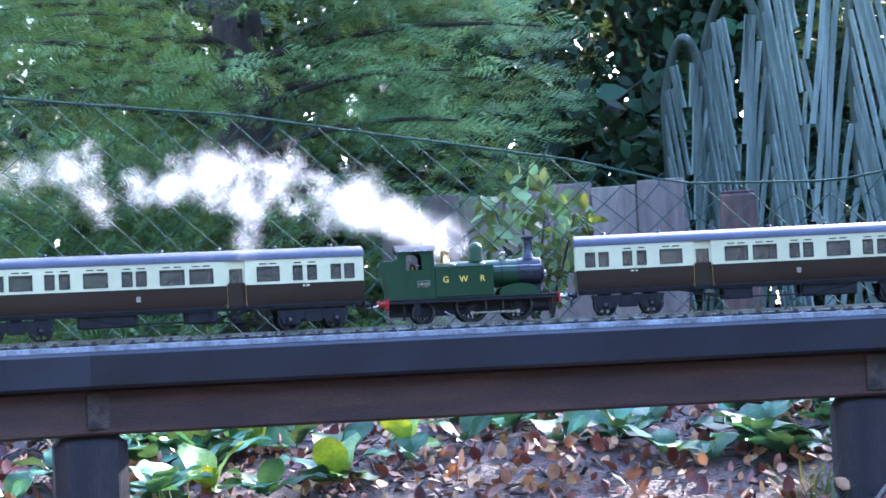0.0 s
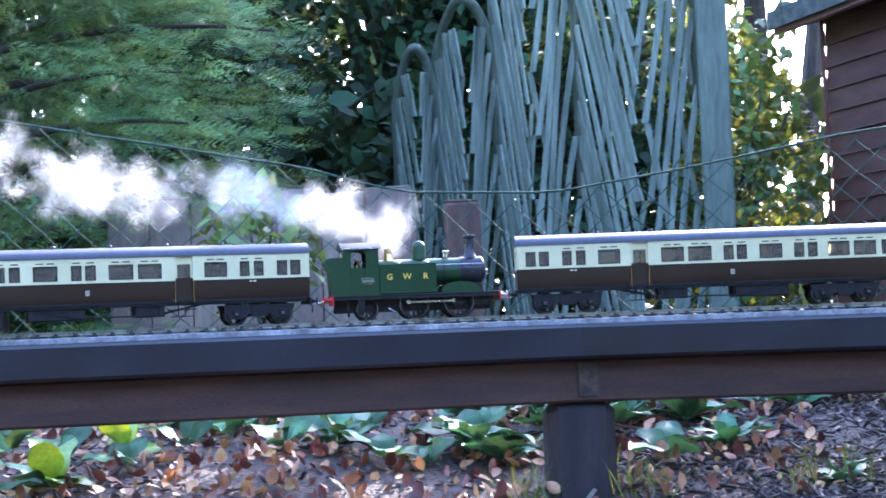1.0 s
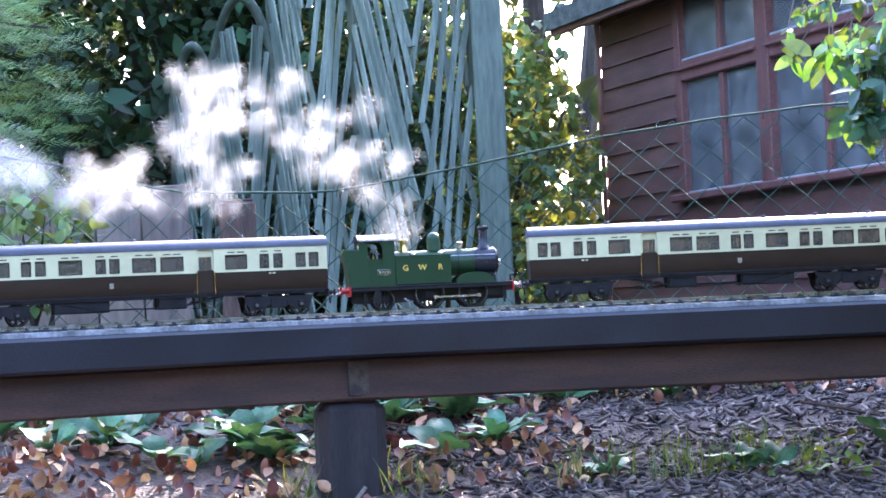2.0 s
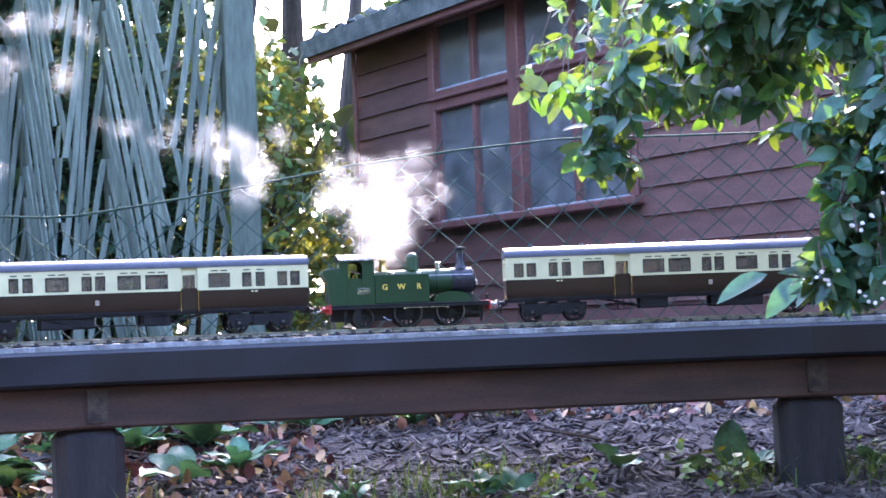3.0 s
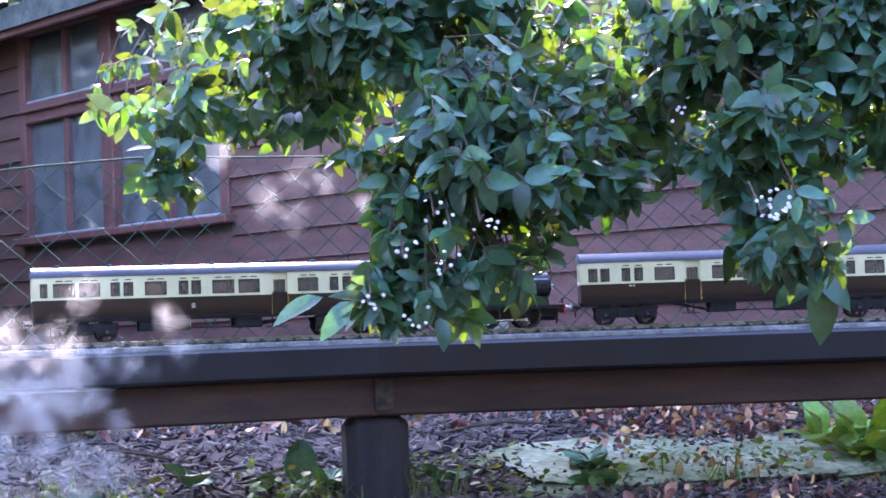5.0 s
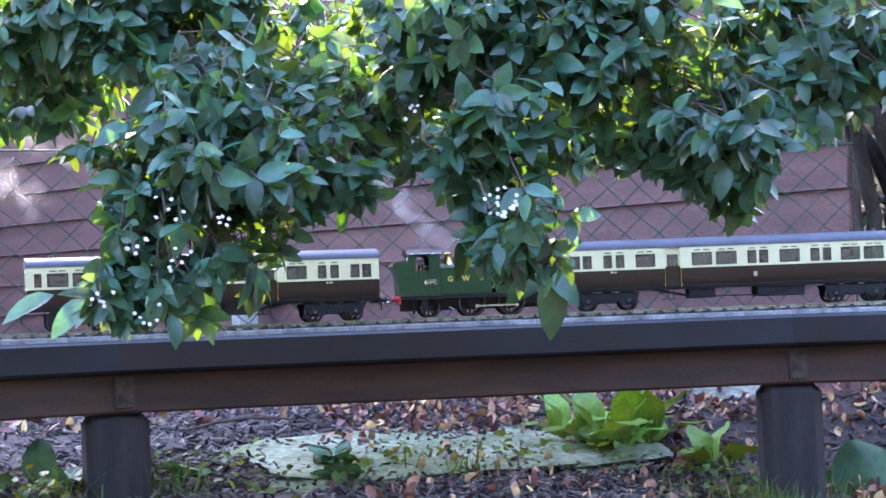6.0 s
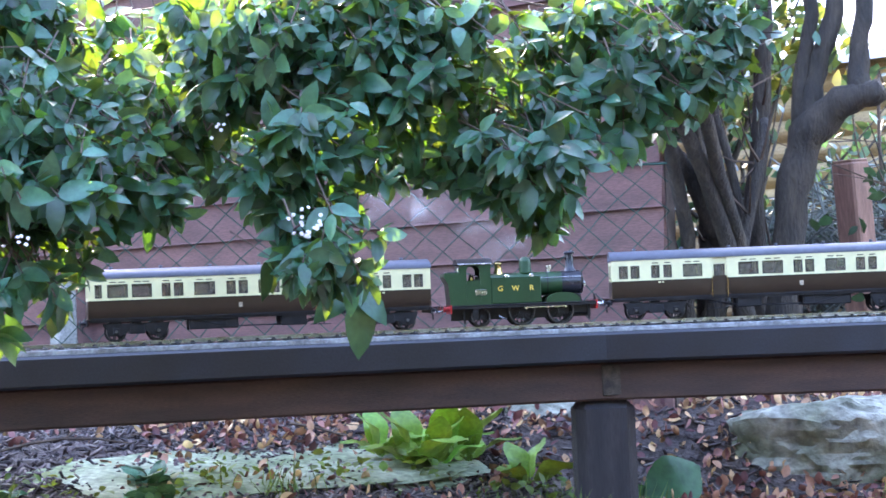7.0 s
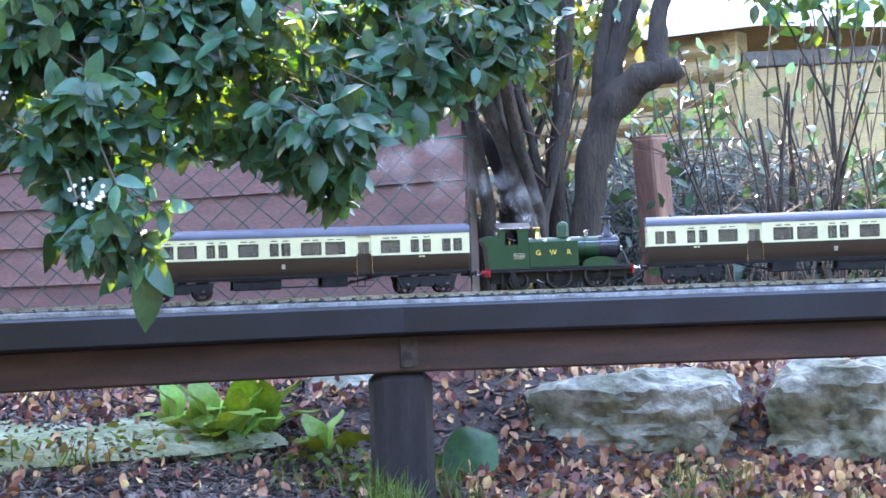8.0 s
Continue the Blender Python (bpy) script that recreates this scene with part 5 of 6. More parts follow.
def leafy(name, label, centre, radii, n, size, material, seed, trunk=0.03, base_z=0.0, width=0.28, category="shrub"):
    rng = np.random.default_rng(seed)
    T = thing(name, label, category)
    c = Vector(centre)
    foot = Vector((c.x, c.y + 0.02, base_z - 0.05))
    pts = [foot.lerp(c, k / 6) + Vector(rng.normal(size=3)) * 0.02 * (k > 0) for k in range(7)]
    part("trunk", Geo().tube(pts, [trunk * (1 - 0.1 * k) for k in range(7)], 7), BARK, T, smooth=True)
    for k in range(6):
        d = Vector((math.cos(k * 1.1), math.sin(k * 1.1), rng.uniform(0.1, 0.8)))
        e = c + Vector((d.x * radii[0], d.y * radii[1], d.z * radii[2])) * 0.8
        s = pts[2 + k % 4]
        part("limb", Geo().tube([s, s.lerp(e, 0.5) + Vector((0, 0, 0.06 * radii[2])), e], [trunk * 0.55, trunk * 0.4, trunk * 0.12], 5), BARK, T, smooth=True)
    tv, tf = leaf_template(3, width, 0.15, 0.05)
    tagged(part("crown", scatter("crown", tv, tf, blob_leaves(rng, n, centre, radii, size), material), None, T), kind="stuff")
    return T


def spray_template():
    """A flat fan of needles along a short twig."""
    v, f = [], []
    for k in range(15):
        u = k / 14
        for sg in (-1, 1):
            ln = 0.34 * (1 - 0.55 * u)
            a = radians(38)
            x0, i = u * 0.85, len(v)
            z = 0.05 * math.sin(k * 2.1) - 0.16 * u * u
            v += [(x0, 0, z), (x0 + ln * math.cos(a) * 0.5, sg * ln * math.sin(a) * 0.5 + 0.014, z + 0.02), (x0 + ln * math.cos(a), sg * ln * math.sin(a), z - 0.03), (x0 + ln * math.cos(a) * 0.5, sg * ln * math.sin(a) * 0.5 - 0.014, z + 0.015)]
            f += [(i, i + 1, i + 2, i + 3)]
    return v, f


def build_conifer():
    rng = np.random.default_rng(4)
    T = thing("conifer_tree", "broad dark green conifer with layered feathery branches behind the fence", "tree")
    base = Vector((-3.52, 4.72, 0.1))
    part("trunk", Geo().tube([base + Vector((0.02 * math.sin(k), 0, k * 0.35)) for k in range(10)], [0.11 - 0.009 * k for k in range(10)], 10), BARK, T, smooth=True)
    tv, tf = spray_template()
    mats = []
    for b in range(150):
        a = rng.uniform(0, 2 * math.pi)
        z = 0.18 + 2.6 * (b + 0.5) / 150
        reach = 1.12 * (1.0 - 0.22 * abs(z - 0.9)) * rng.uniform(0.78, 1.06)
        d = Vector((math.cos(a), math.sin(a), 0))
        start = base + Vector((0, 0, z - 0.1))
        pts = [start + d * reach * k / 6 + Vector((0, 0, 0.22 * (k / 6) - 0.2 * (k / 6) ** 2)) for k in range(7)]
        if b % 2 == 0:
            part("branch", Geo().tube(pts, [0.016 * (1 - 0.13 * k) for k in range(7)], 5), BARK, T, smooth=True)
        side = Vector((-d.y, d.x, 0))
        for k in range(140):
            u = 0.2 + 0.8 * rng.random() ** 0.75
            p = start + d * reach * u + side * rng.normal() * 0.17 * u + Vector((0, 0, 0.22 * u - 0.2 * u * u + rng.normal() * 0.05))
            dd = d * 0.9 + side * rng.normal() * 0.55 + Vector((0, 0, 0.12 + rng.normal() * 0.28))
            mats.append(np.array(leaf_pose(p, dd, (rng.normal() * 0.35, rng.normal() * 0.35 - 0.3, 1), rng.uniform(0.085, 0.15), rng.normal() * 0.4)))
    tagged(part("crown", scatter("crown", tv, tf, mats, CONIFER), None, T, "layered feathery needle sprays"), kind="stuff")


build_conifer()
leafy("yellow_shrub", "small bright yellow-green shrub behind the fence", (-2.2, 4.1, 0.5), (0.16, 0.16, 0.16), 420, (0.03, 0.055), SUNNY_LEAF, 31, 0.012, 0.1)
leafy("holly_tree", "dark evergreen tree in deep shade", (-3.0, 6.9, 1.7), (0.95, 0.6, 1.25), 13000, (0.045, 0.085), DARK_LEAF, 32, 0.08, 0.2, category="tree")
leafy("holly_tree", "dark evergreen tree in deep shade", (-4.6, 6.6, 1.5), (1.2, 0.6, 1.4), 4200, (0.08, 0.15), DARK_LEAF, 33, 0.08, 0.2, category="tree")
leafy("light_shrub", "yellow-green shrub beside the shed, sunlight put into its light leaf colour", (-1.75, 7.5, 0.85), (0.36, 0.4, 0.68), 3600, (0.04, 0.075), SUNNY_LEAF, 34, 0.03, 0.2)
leafy("light_shrub", "yellow-green shrub beside the shed, sunlight put into its light leaf colour", (-2.3, 8.4, 1.0), (0.6, 0.5, 0.85), 2600, (0.05, 0.09), SUNNY_LEAF, 35, 0.03, 0.2)
leafy("ivy_bank", "mound of dark ivy beyond the stake", (2.8, 4.75, 0.3), (0.5, 0.25, 0.3), 1800, (0.03, 0.055), IVY_LEAF, 36, 0.02, 0.0, 0.36, "ivy")
leafy("ivy_bank", "mound of dark ivy beyond the stake", (3.6, 4.2, 0.3), (0.6, 0.35, 0.35), 2200, (0.035, 0.06), IVY_LEAF, 37, 0.02, 0.0, 0.36, "ivy")
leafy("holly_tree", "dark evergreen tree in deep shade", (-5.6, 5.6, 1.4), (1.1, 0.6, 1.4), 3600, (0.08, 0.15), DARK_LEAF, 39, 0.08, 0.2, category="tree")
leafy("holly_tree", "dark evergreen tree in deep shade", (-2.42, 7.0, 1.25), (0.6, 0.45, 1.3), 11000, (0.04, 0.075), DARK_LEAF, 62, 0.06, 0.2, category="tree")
# dark leaves added to stand for the shade inside the conifer
leafy("dark_undergrowth", "dark leaf mass added behind the conifer as its shaded hollows", (-3.7, 5.75, 0.75), (1.4, 0.35, 0.75), 4200, (0.07, 0.12), DARK_LEAF, 61, 0.03, 0.2)
leafy("loose_shrub", "loose shaded shrub before the summerhouse", (2.55, 4.75, 0.75), (0.75, 0.25, 0.35), 900, (0.035, 0.06), IVY_LEAF, 64, 0.015, 0.0)
leafy("light_shrub", "leafy shrub behind the pollarded tree, sunny highlights put into its leaf colour", (2.35, 4.5, 1.12), (0.42, 0.22, 0.32), 1500, (0.035, 0.065), SUNNY_LEAF, 65, 0.02, 0.0)
# crown kept above the view, added to throw shade on the ground
leafy("tall_tree", "tree behind the shed, its unseen crown added to shade the ground", (-0.35, 9.3, 2.85), (1.5, 0.5, 0.42), 2600, (0.12, 0.2), DARK_LEAF, 63, 0.09, 0.2, category="tree")
leafy("overhanging_tree", "leafy branch hanging above the far stems", (2.62, 3.4, 1.02), (0.22, 0.3, 0.16), 420, (0.04, 0.065), VIB_LEAF, 38, 0.007, 0.0)


# ---- the pollarded trunk and the thin stems beside it ----
def build_trunks():
    rng = np.random.default_rng(12)
    T = thing("pollarded_tree", "leaning grey-brown trunk with a sawn stump and upright shoots", "tree")
    def limb(name, pts, radii, label=""):
        fine, rad = [], []
        for i in range(len(pts) - 1):
            for k in range(4):
                fine.append(Vector(pts[i]).lerp(Vector(pts[i + 1]), k / 4) + Vector(rng.normal(size=3)) * radii[i] * 0.1)
                rad.append((radii[i] * (1 - k / 4) + radii[i + 1] * k / 4) * (1 + 0.06 * rng.normal()))
        fine.append(Vector(pts[-1]))
        rad.append(radii[-1])
        return part(name, Geo().tube(fine, rad, 12), BARK, T, label, smooth=True)
    limb("trunk", [(2.03, 3.6, -0.1), (2.045, 3.58, 0.3), (2.068, 3.565, 0.55), (2.10, 3.54, 0.68), (2.16, 3.48, 0.745), (2.225, 3.42, 0.768)], [0.05, 0.04, 0.038, 0.042, 0.036, 0.026], "grey-brown bark")
    limb("shoot", [(2.10, 3.545, 0.7), (2.13, 3.53, 0.82), (2.17, 3.51, 0.95), (2.2, 3.5, 1.35)], [0.03, 0.022, 0.02, 0.015])
    limb("shoot", [(2.085, 3.555, 0.66), (2.1, 3.55, 0.8), (2.13, 3.54, 0.95), (2.12, 3.56, 1.3)], [0.022, 0.018, 0.016, 0.012])
    limb("shoot", [(2.19, 3.46, 0.76), (2.2, 3.47, 0.85), (2.225, 3.475, 0.95), (2.25, 3.5, 1.35)], [0.026, 0.022, 0.02, 0.015])
    part("sawn_end", Geo().lathe([(0.024, 0), (0.0, 0.001)], 10, pose(2.226, 3.42, 0.769, 0, 70, -40)), PATCH_WOOD, T, "pale sawn face")
    for k, (pts, r) in enumerate((([(1.87, 3.57, 0.0), (1.868, 3.561, 0.377), (1.856, 3.566, 0.677), (1.853, 3.568, 0.93), (1.86, 3.57, 1.3)], 0.024), ([(2.03, 3.7, 0.0), (2.049, 3.694, 0.558), (2.08, 3.678, 0.95), (2.09, 3.68, 1.3)], 0.026),
                                  ([(1.79, 3.62, 0.0), (1.8, 3.6, 0.42), (1.74, 3.58, 0.62), (1.70, 3.55, 0.75)], 0.014), ([(1.93, 3.55, 0.0), (1.93, 3.55, 0.4), (1.99, 3.56, 0.62), (2.03, 3.6, 0.72)], 0.016),
                                  ([(1.97, 3.62, 0.0), (1.96, 3.6, 0.5), (1.9, 3.6, 0.8), (1.88, 3.6, 1.1)], 0.012))):
        S = thing("thin_stem", "slender dark shrub stem rising behind the line", "stem", group="stems behind the line")
        fine = [Vector(pts[i]).lerp(Vector(pts[i + 1]), j / 4) + Vector(rng.normal(size=3)) * 0.004 for i in range(len(pts) - 1) for j in range(4)] + [Vector(pts[-1])]
        part("stem", Geo().tube(fine, [r * (1 - 0.35 * j / len(fine)) for j in range(len(fine))], 8), BARK, S, smooth=True)
        for j in range(5):
            a = fine[4 + int(rng.integers(0, len(fine) - 5))]
            b = a + Vector((rng.normal() * 0.12, rng.normal() * 0.08, rng.uniform(0.0, 0.18)))
            part("side_twig", Geo().tube([a, a.lerp(b, 0.5) + Vector((0, 0, -0.01)), b], [0.004, 0.0028, 0.0012], 4), TWIG, S)
    # a thicket of bare shoots
    for k in range(72):
        S0 = Vector((rng.uniform(1.7, 3.6), rng.uniform(3.75, 4.4), -0.05))
        if k > 15:
            S0 = Vector((rng.uniform(2.45, 3.4), rng.uniform(3.45, 4.0), -0.05))
        h = rng.uniform(0.5, 1.1)
        lean = Vector((rng.normal() * 0.12, rng.normal() * 0.05, 0))
        pts = [S0 + lean * (j / 5) ** 1.5 + Vector((rng.normal() * 0.012, 0, h * j / 5)) for j in range(6)]
        S = thing("bare_shoot", "thin bare brown shoot in the thicket", "shoot", group="thicket of shoots")
        part("shoot", Geo().tube(pts, [(0.0045 + 0.006 * (k % 5 == 0)) * (1 - 0.12 * j) for j in range(6)], 5), BARK if k % 2 else TWIG, S)
        for j in range(3):
            a = pts[2 + j]
            b = a + Vector((rng.normal() * 0.12, rng.normal() * 0.05, rng.uniform(-0.02, 0.14)))
            part("side_twig", Geo().tube([a, b], [0.0025, 0.001], 4), TWIG, S)
    heap = thing("brush_heap", "tangled heap of thin grey-green twigs behind the stake", "brush heap", kind="stuff")
    g = Geo()
    for k in range(1700):
        d = rng.normal(size=3)
        d *= rng.random() ** 0.4 / np.linalg.norm(d)
        c = Vector((2.82 + 0.55 * d[0], 4.3 + 0.22 * d[1], 0.36 + 0.32 * d[2]))
        e = Vector((rng.normal(), rng.normal() * 0.5, rng.normal() * 0.55)).normalized() * rng.uniform(0.05, 0.16)
        g.tube([c - e, c + Vector((0, 0, 0.012)), c + e], [0.003, 0.0028, 0.0014], 4, cap=False)
    part("twig_tangle", g, BRUSH, heap)
    tv, tf = leaf_template(3, 0.3, 0.2, 0.05)
    pos = np.stack([rng.uniform(1.7, 3.4, 420), rng.uniform(3.5, 4.2, 420), rng.uniform(0.15, 0.95, 420)], 1)
    tagged(part("sparse_leaves", scatter("sparse_leaves", tv, tf, rot_mats(rng, 420, 0.9, (0.025, 0.05), pos), IVY_LEAF), None), "sparse green leaves on the thin shoots", "leaves", kind="stuff")


build_trunks()


# ---- far woods: trunks and dense foliage that leave small gaps of sky ----
def build_woods():
    rng = np.random.default_rng(40)
    W = thing("far_woods", "dark woodland closing the garden, bright sky through gaps", "woods", kind="stuff")
    g = Geo()
    for k in range(46):
        a, r = rng.uniform(-70, 70), rng.uniform(9.5, 14)
        x, y = ray_xy(a, r)
        h = rng.uniform(3, 4.5)
        g.tube([(x, y, -0.2), (x + rng.normal() * 0.2, y, h * 0.5), (x + rng.normal() * 0.3, y, h)], [rng.uniform(0.08, 0.2), 0.09, 0.04], 7)
    part("woodland_trunks", g, BARK, W)
    tv, tf = leaf_template(3, 0.3, 0.15, 0.05)
    mats = []
    while len(mats) < 21000:
        a, r = rng.uniform(-75, 75), rng.uniform(9.3, 13.5)
        z = rng.uniform(0.0, 3.3)
        x, y = ray_xy(a, r)
        if noise.noise((x * 0.9, y * 0.9, z * 0.9)) + 0.5 * noise.noise((x * 2.6, y * 2.6, z * 2.6)) > (0.26 if z < 2.5 else 0.0) + 0.25 * max(0.0, 1.6 - z):
            continue
        if 8.5 < a < 14.5 and z > 1.15 and rng.random() < 0.8:
            continue
        e = Euler((rng.normal() * 0.9, rng.normal() * 0.9, rng.uniform(0, 6.28))).to_matrix()
        m = np.eye(4)
        m[:3, :3] = np.array(e) * rng.uniform(0.14, 0.26)
        m[:3, 3] = (x, y, z)
        mats.append(m)
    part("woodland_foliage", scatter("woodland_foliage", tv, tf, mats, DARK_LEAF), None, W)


build_woods()


# ---- an unseen tall hedge, added behind the camera to block low sky light ----
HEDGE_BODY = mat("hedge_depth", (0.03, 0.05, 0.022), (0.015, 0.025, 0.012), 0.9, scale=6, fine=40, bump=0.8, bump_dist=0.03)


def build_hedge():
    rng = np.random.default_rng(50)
    H = thing("tall_hedge", "tall dense green hedge, unseen, added to block low sky light", "hedge", kind="stuff")
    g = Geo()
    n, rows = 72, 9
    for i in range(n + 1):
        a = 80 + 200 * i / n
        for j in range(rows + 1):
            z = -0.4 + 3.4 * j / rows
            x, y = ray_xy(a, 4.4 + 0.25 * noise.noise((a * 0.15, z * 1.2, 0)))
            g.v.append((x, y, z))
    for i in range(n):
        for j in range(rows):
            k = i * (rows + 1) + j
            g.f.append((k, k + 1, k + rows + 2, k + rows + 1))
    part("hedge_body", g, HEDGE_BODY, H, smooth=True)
    mats = []
    for k in range(7000):
        a, z = rng.uniform(80, 280), rng.uniform(-0.3, 3.1)
        x, y = ray_xy(a, 4.25 + 0.25 * noise.noise((a * 0.15, z * 1.2, 0)) - 0.15 * rng.random())
        m = np.eye(4)
        m[:3, :3] = np.array(Euler((rng.normal() * 0.8, rng.normal() * 0.8, rng.uniform(0, 6.28))).to_matrix()) * rng.uniform(0.09, 0.16)
        m[:3, 3] = (x, y, z)
        mats.append(m)
    tv, tf = leaf_template(3, 0.3, 0.15, 0.05)
    part("hedge_leaves", scatter("hedge_leaves", tv, tf, mats, IVY_LEAF), None, H)


build_hedge()


# ---- ground cover ----
BROAD_A = mat("broad_green_leaf", (0.072, 0.19, 0.1), (0.042, 0.12, 0.066), 0.45, spec=0.3, scale=2.5, fine=14, fine_amt=0.2, bump=0.2, random_amt=0.45, trans=0.1)
BROAD_B = mat("lime_leaf", (0.24, 0.44, 0.08), (0.16, 0.32, 0.06), 0.4, scale=2.5, fine=14, fine_amt=0.2, bump=0.2, random_amt=0.35, trans=0.06)
LITTER = mat("fallen_leaf", (0.6, 0.3, 0.185), (0.24, 0.095, 0.06), 0.5, scale=9, fine=60, bump=0.3, random_amt=0.8, island=True)
BARKCHIP = mat("bark_chip", (0.17, 0.125, 0.118), (0.05, 0.036, 0.035), 0.8, scale=20, bump=0.3, random_amt=0.9, island=True)
GRASS = mat("grass_blade", (0.1, 0.19, 0.04), (0.06, 0.12, 0.03), 0.5, scale=10, bump=0.0, random_amt=0.4, trans=0.25, island=True)
ROCK = mat("limestone_rock", (0.44, 0.42, 0.35), (0.12, 0.13, 0.075), 0.9, scale=7, fine=38, fine_amt=0.5, bump=0.9, bump_dist=0.012)
MOSSY = mat("mossy_stone", (0.36, 0.39, 0.27), (0.13, 0.18, 0.075), 0.95, scale=7, fine=70, fine_amt=0.35, bump=0.8)


BIG_LEAF = mat("big_dark_leaf", (0.035, 0.11, 0.035), (0.022, 0.075, 0.026), 0.45, spec=0.3, scale=1.5, fine=8, fine_amt=0.25, bump=0.3, trans=0.06)


def broad_leaf(seed, width, wave):
    r = np.random.default_rng(seed)
    g = Geo()
    rows, cols = 7, 4
    for i in range(rows + 1):
        u = i / rows
        w = width * math.sin(math.pi * min(1.0, u * 0.93 + 0.05)) ** 0.7
        for j in range(cols + 1):
            t = j / cols * 2 - 1
            g.v.append((0.12 + u * 0.88, w * t, -0.35 * u * u + 0.25 * u + 0.1 * abs(t) * w + wave * math.sin(u * 9 + 3 * t * (seed % 3 + 1)) * abs(t)))
    for i in range(rows):
        for j in range(cols):
            a = i * (cols + 1) + j
            g.f.append((a, a + 1, a + cols + 2, a + cols + 1))
    g.tube([(0, 0, -0.03), (0.07, 0, 0.0), (0.2, 0, 0.02)], [0.014, 0.012, 0.008], 4)
    return g.mesh("leaf", True)


BROAD_MESH = [[broad_leaf(k, w, 0.05) for k, w in ((1, 0.3), (2, 0.24), (3, 0.34))] for _ in range(2)]
for kind_i, material in enumerate((BROAD_A, BROAD_B)):
    for me in BROAD_MESH[kind_i]:
        me.materials.append(material)


def build_plants():
    rng = np.random.default_rng(77)
    protos = []
    for v in range(6):
        kind_i = 1 if v in (4, 5) else 0
        T = thing("broadleaf_plant", ("lime green" if kind_i else "blue-green") + " broad-leaved plant among fallen leaves", "plant", group="low plants under the line")
        for k in range(int(rng.integers(4, 7))):
            a = k * 2.4 + rng.uniform(0, 0.8)
            s = rng.uniform(0.055, 0.1)
            part("leaf", BROAD_MESH[kind_i][1 if v == 5 else int(rng.integers(0, 3))], None, T, m=pose(0, 0, 0.012, 0, 0, math.degrees(a)) @ pose(0, 0, 0, rng.normal() * 18, rng.uniform(-72, -14) if v == 5 else rng.uniform(-62, -8), 0) @ Matrix.Scale(s, 4))
        protos.append(T)
    spots = []
    for k in range(150):
        s = rng.uniform(-3.3, -1.25)
        spots.append((s, rng.uniform(0.14, 1.25), 1.0))
    for k in range(16):
        spots.append((rng.uniform(-1.25, -0.5), rng.uniform(0.9, 1.5), 1.0))
    for k in range(10):
        spots.append((rng.uniform(-1.2, 0.3), rng.uniform(-0.05, 0.1), 0.7))
    for k in range(12):
        spots.append((rng.uniform(-0.3, 0.8), rng.uniform(0.9, 1.6), 0.6))
    for k in range(20):
        spots.append((rng.uniform(-1.55, -0.75), rng.uniform(0.5, 0.85), 1.1))
    for k in range(6):
        spots.append((0.62 + rng.normal() * 0.1, rng.uniform(0.1, 0.34), 1.3))
    first = [True] * 6
    for s, off, size in spots:
        v = int(rng.integers(0, 4)) if rng.random() < 0.92 else 4
        if 0.4 < s < 0.9 and off < 0.5:
            v = 5
        x, y = on_arc(s, off)
        m = pose(x, y, ground_z(x, y), 0, 0, rng.uniform(0, 360)) @ Matrix.Scale(size * rng.uniform(0.8, 1.2), 4)
        if first[v]:
            protos[v].matrix_basis = m
            first[v] = False
        else:
            c = copy_thing(protos[v], m)
            c.scale = m.to_scale()
    for v in range(6):
        if first[v]:
            x, y = on_arc(-2.0 - 0.1 * v, 0.7)
            protos[v].matrix_basis = pose(x, y, ground_z(x, y))
    x, y = on_arc(-0.45, 0.08)
    U = thing("paddle_leaf_plant", "single upright blue-green paddle leaf in the bark chips", "plant", pose(x, y, ground_z(x, y), 0, 0, -8))
    part("leaf", BROAD_MESH[0][0], None, U, m=pose(0, 0, -0.01, 0, 0, 90) @ pose(0, 0, 0, 0, -78, 0) @ Matrix.Scale(0.1, 4))
    part("leaf", BROAD_MESH[0][1], None, U, m=pose(0.02, 0, 0.0, 0, 0, 20) @ pose(0, 0, 0, 20, -25, 0) @ Matrix.Scale(0.08, 4))
    part("leaf", BROAD_MESH[0][2], None, U, m=pose(-0.02, 0, 0.0, 0, 0, 200) @ pose(0, 0, 0, 20, -20, 0) @ Matrix.Scale(0.08, 4))
    # the big upright leaf behind a post and its neighbours
    x, y = 1.53, 3.17
    B = thing("large_leaf_plant", "large smooth green leaf standing behind a post", "plant", pose(x, y, ground_z(x, y)))
    big = BROAD_MESH[0][2].copy()
    big.materials.clear()
    big.materials.append(BIG_LEAF)
    part("leaf", big, None, B, m=pose(-0.03, 0, 0.0, 0, 0, 10) @ pose(0, 0, 0, 60, -30, 0) @ Matrix.Scale(0.16, 4))
    part("leaf", BROAD_MESH[0][0], None, B, m=pose(0.02, 0.02, 0.0, 0, 0, 150) @ pose(0, 0, 0, 30, -30, 0) @ Matrix.Scale(0.11, 4))


build_plants()


def on_ground(rng, n, s0, s1, o0, o1, lift):
    out = []
    for k in range(n):
        x, y = on_arc(rng.uniform(s0, s1), rng.uniform(o0, o1))
        out.append((x, y, ground_z(x, y) + rng.uniform(0.0, lift)))
    return np.array(out)


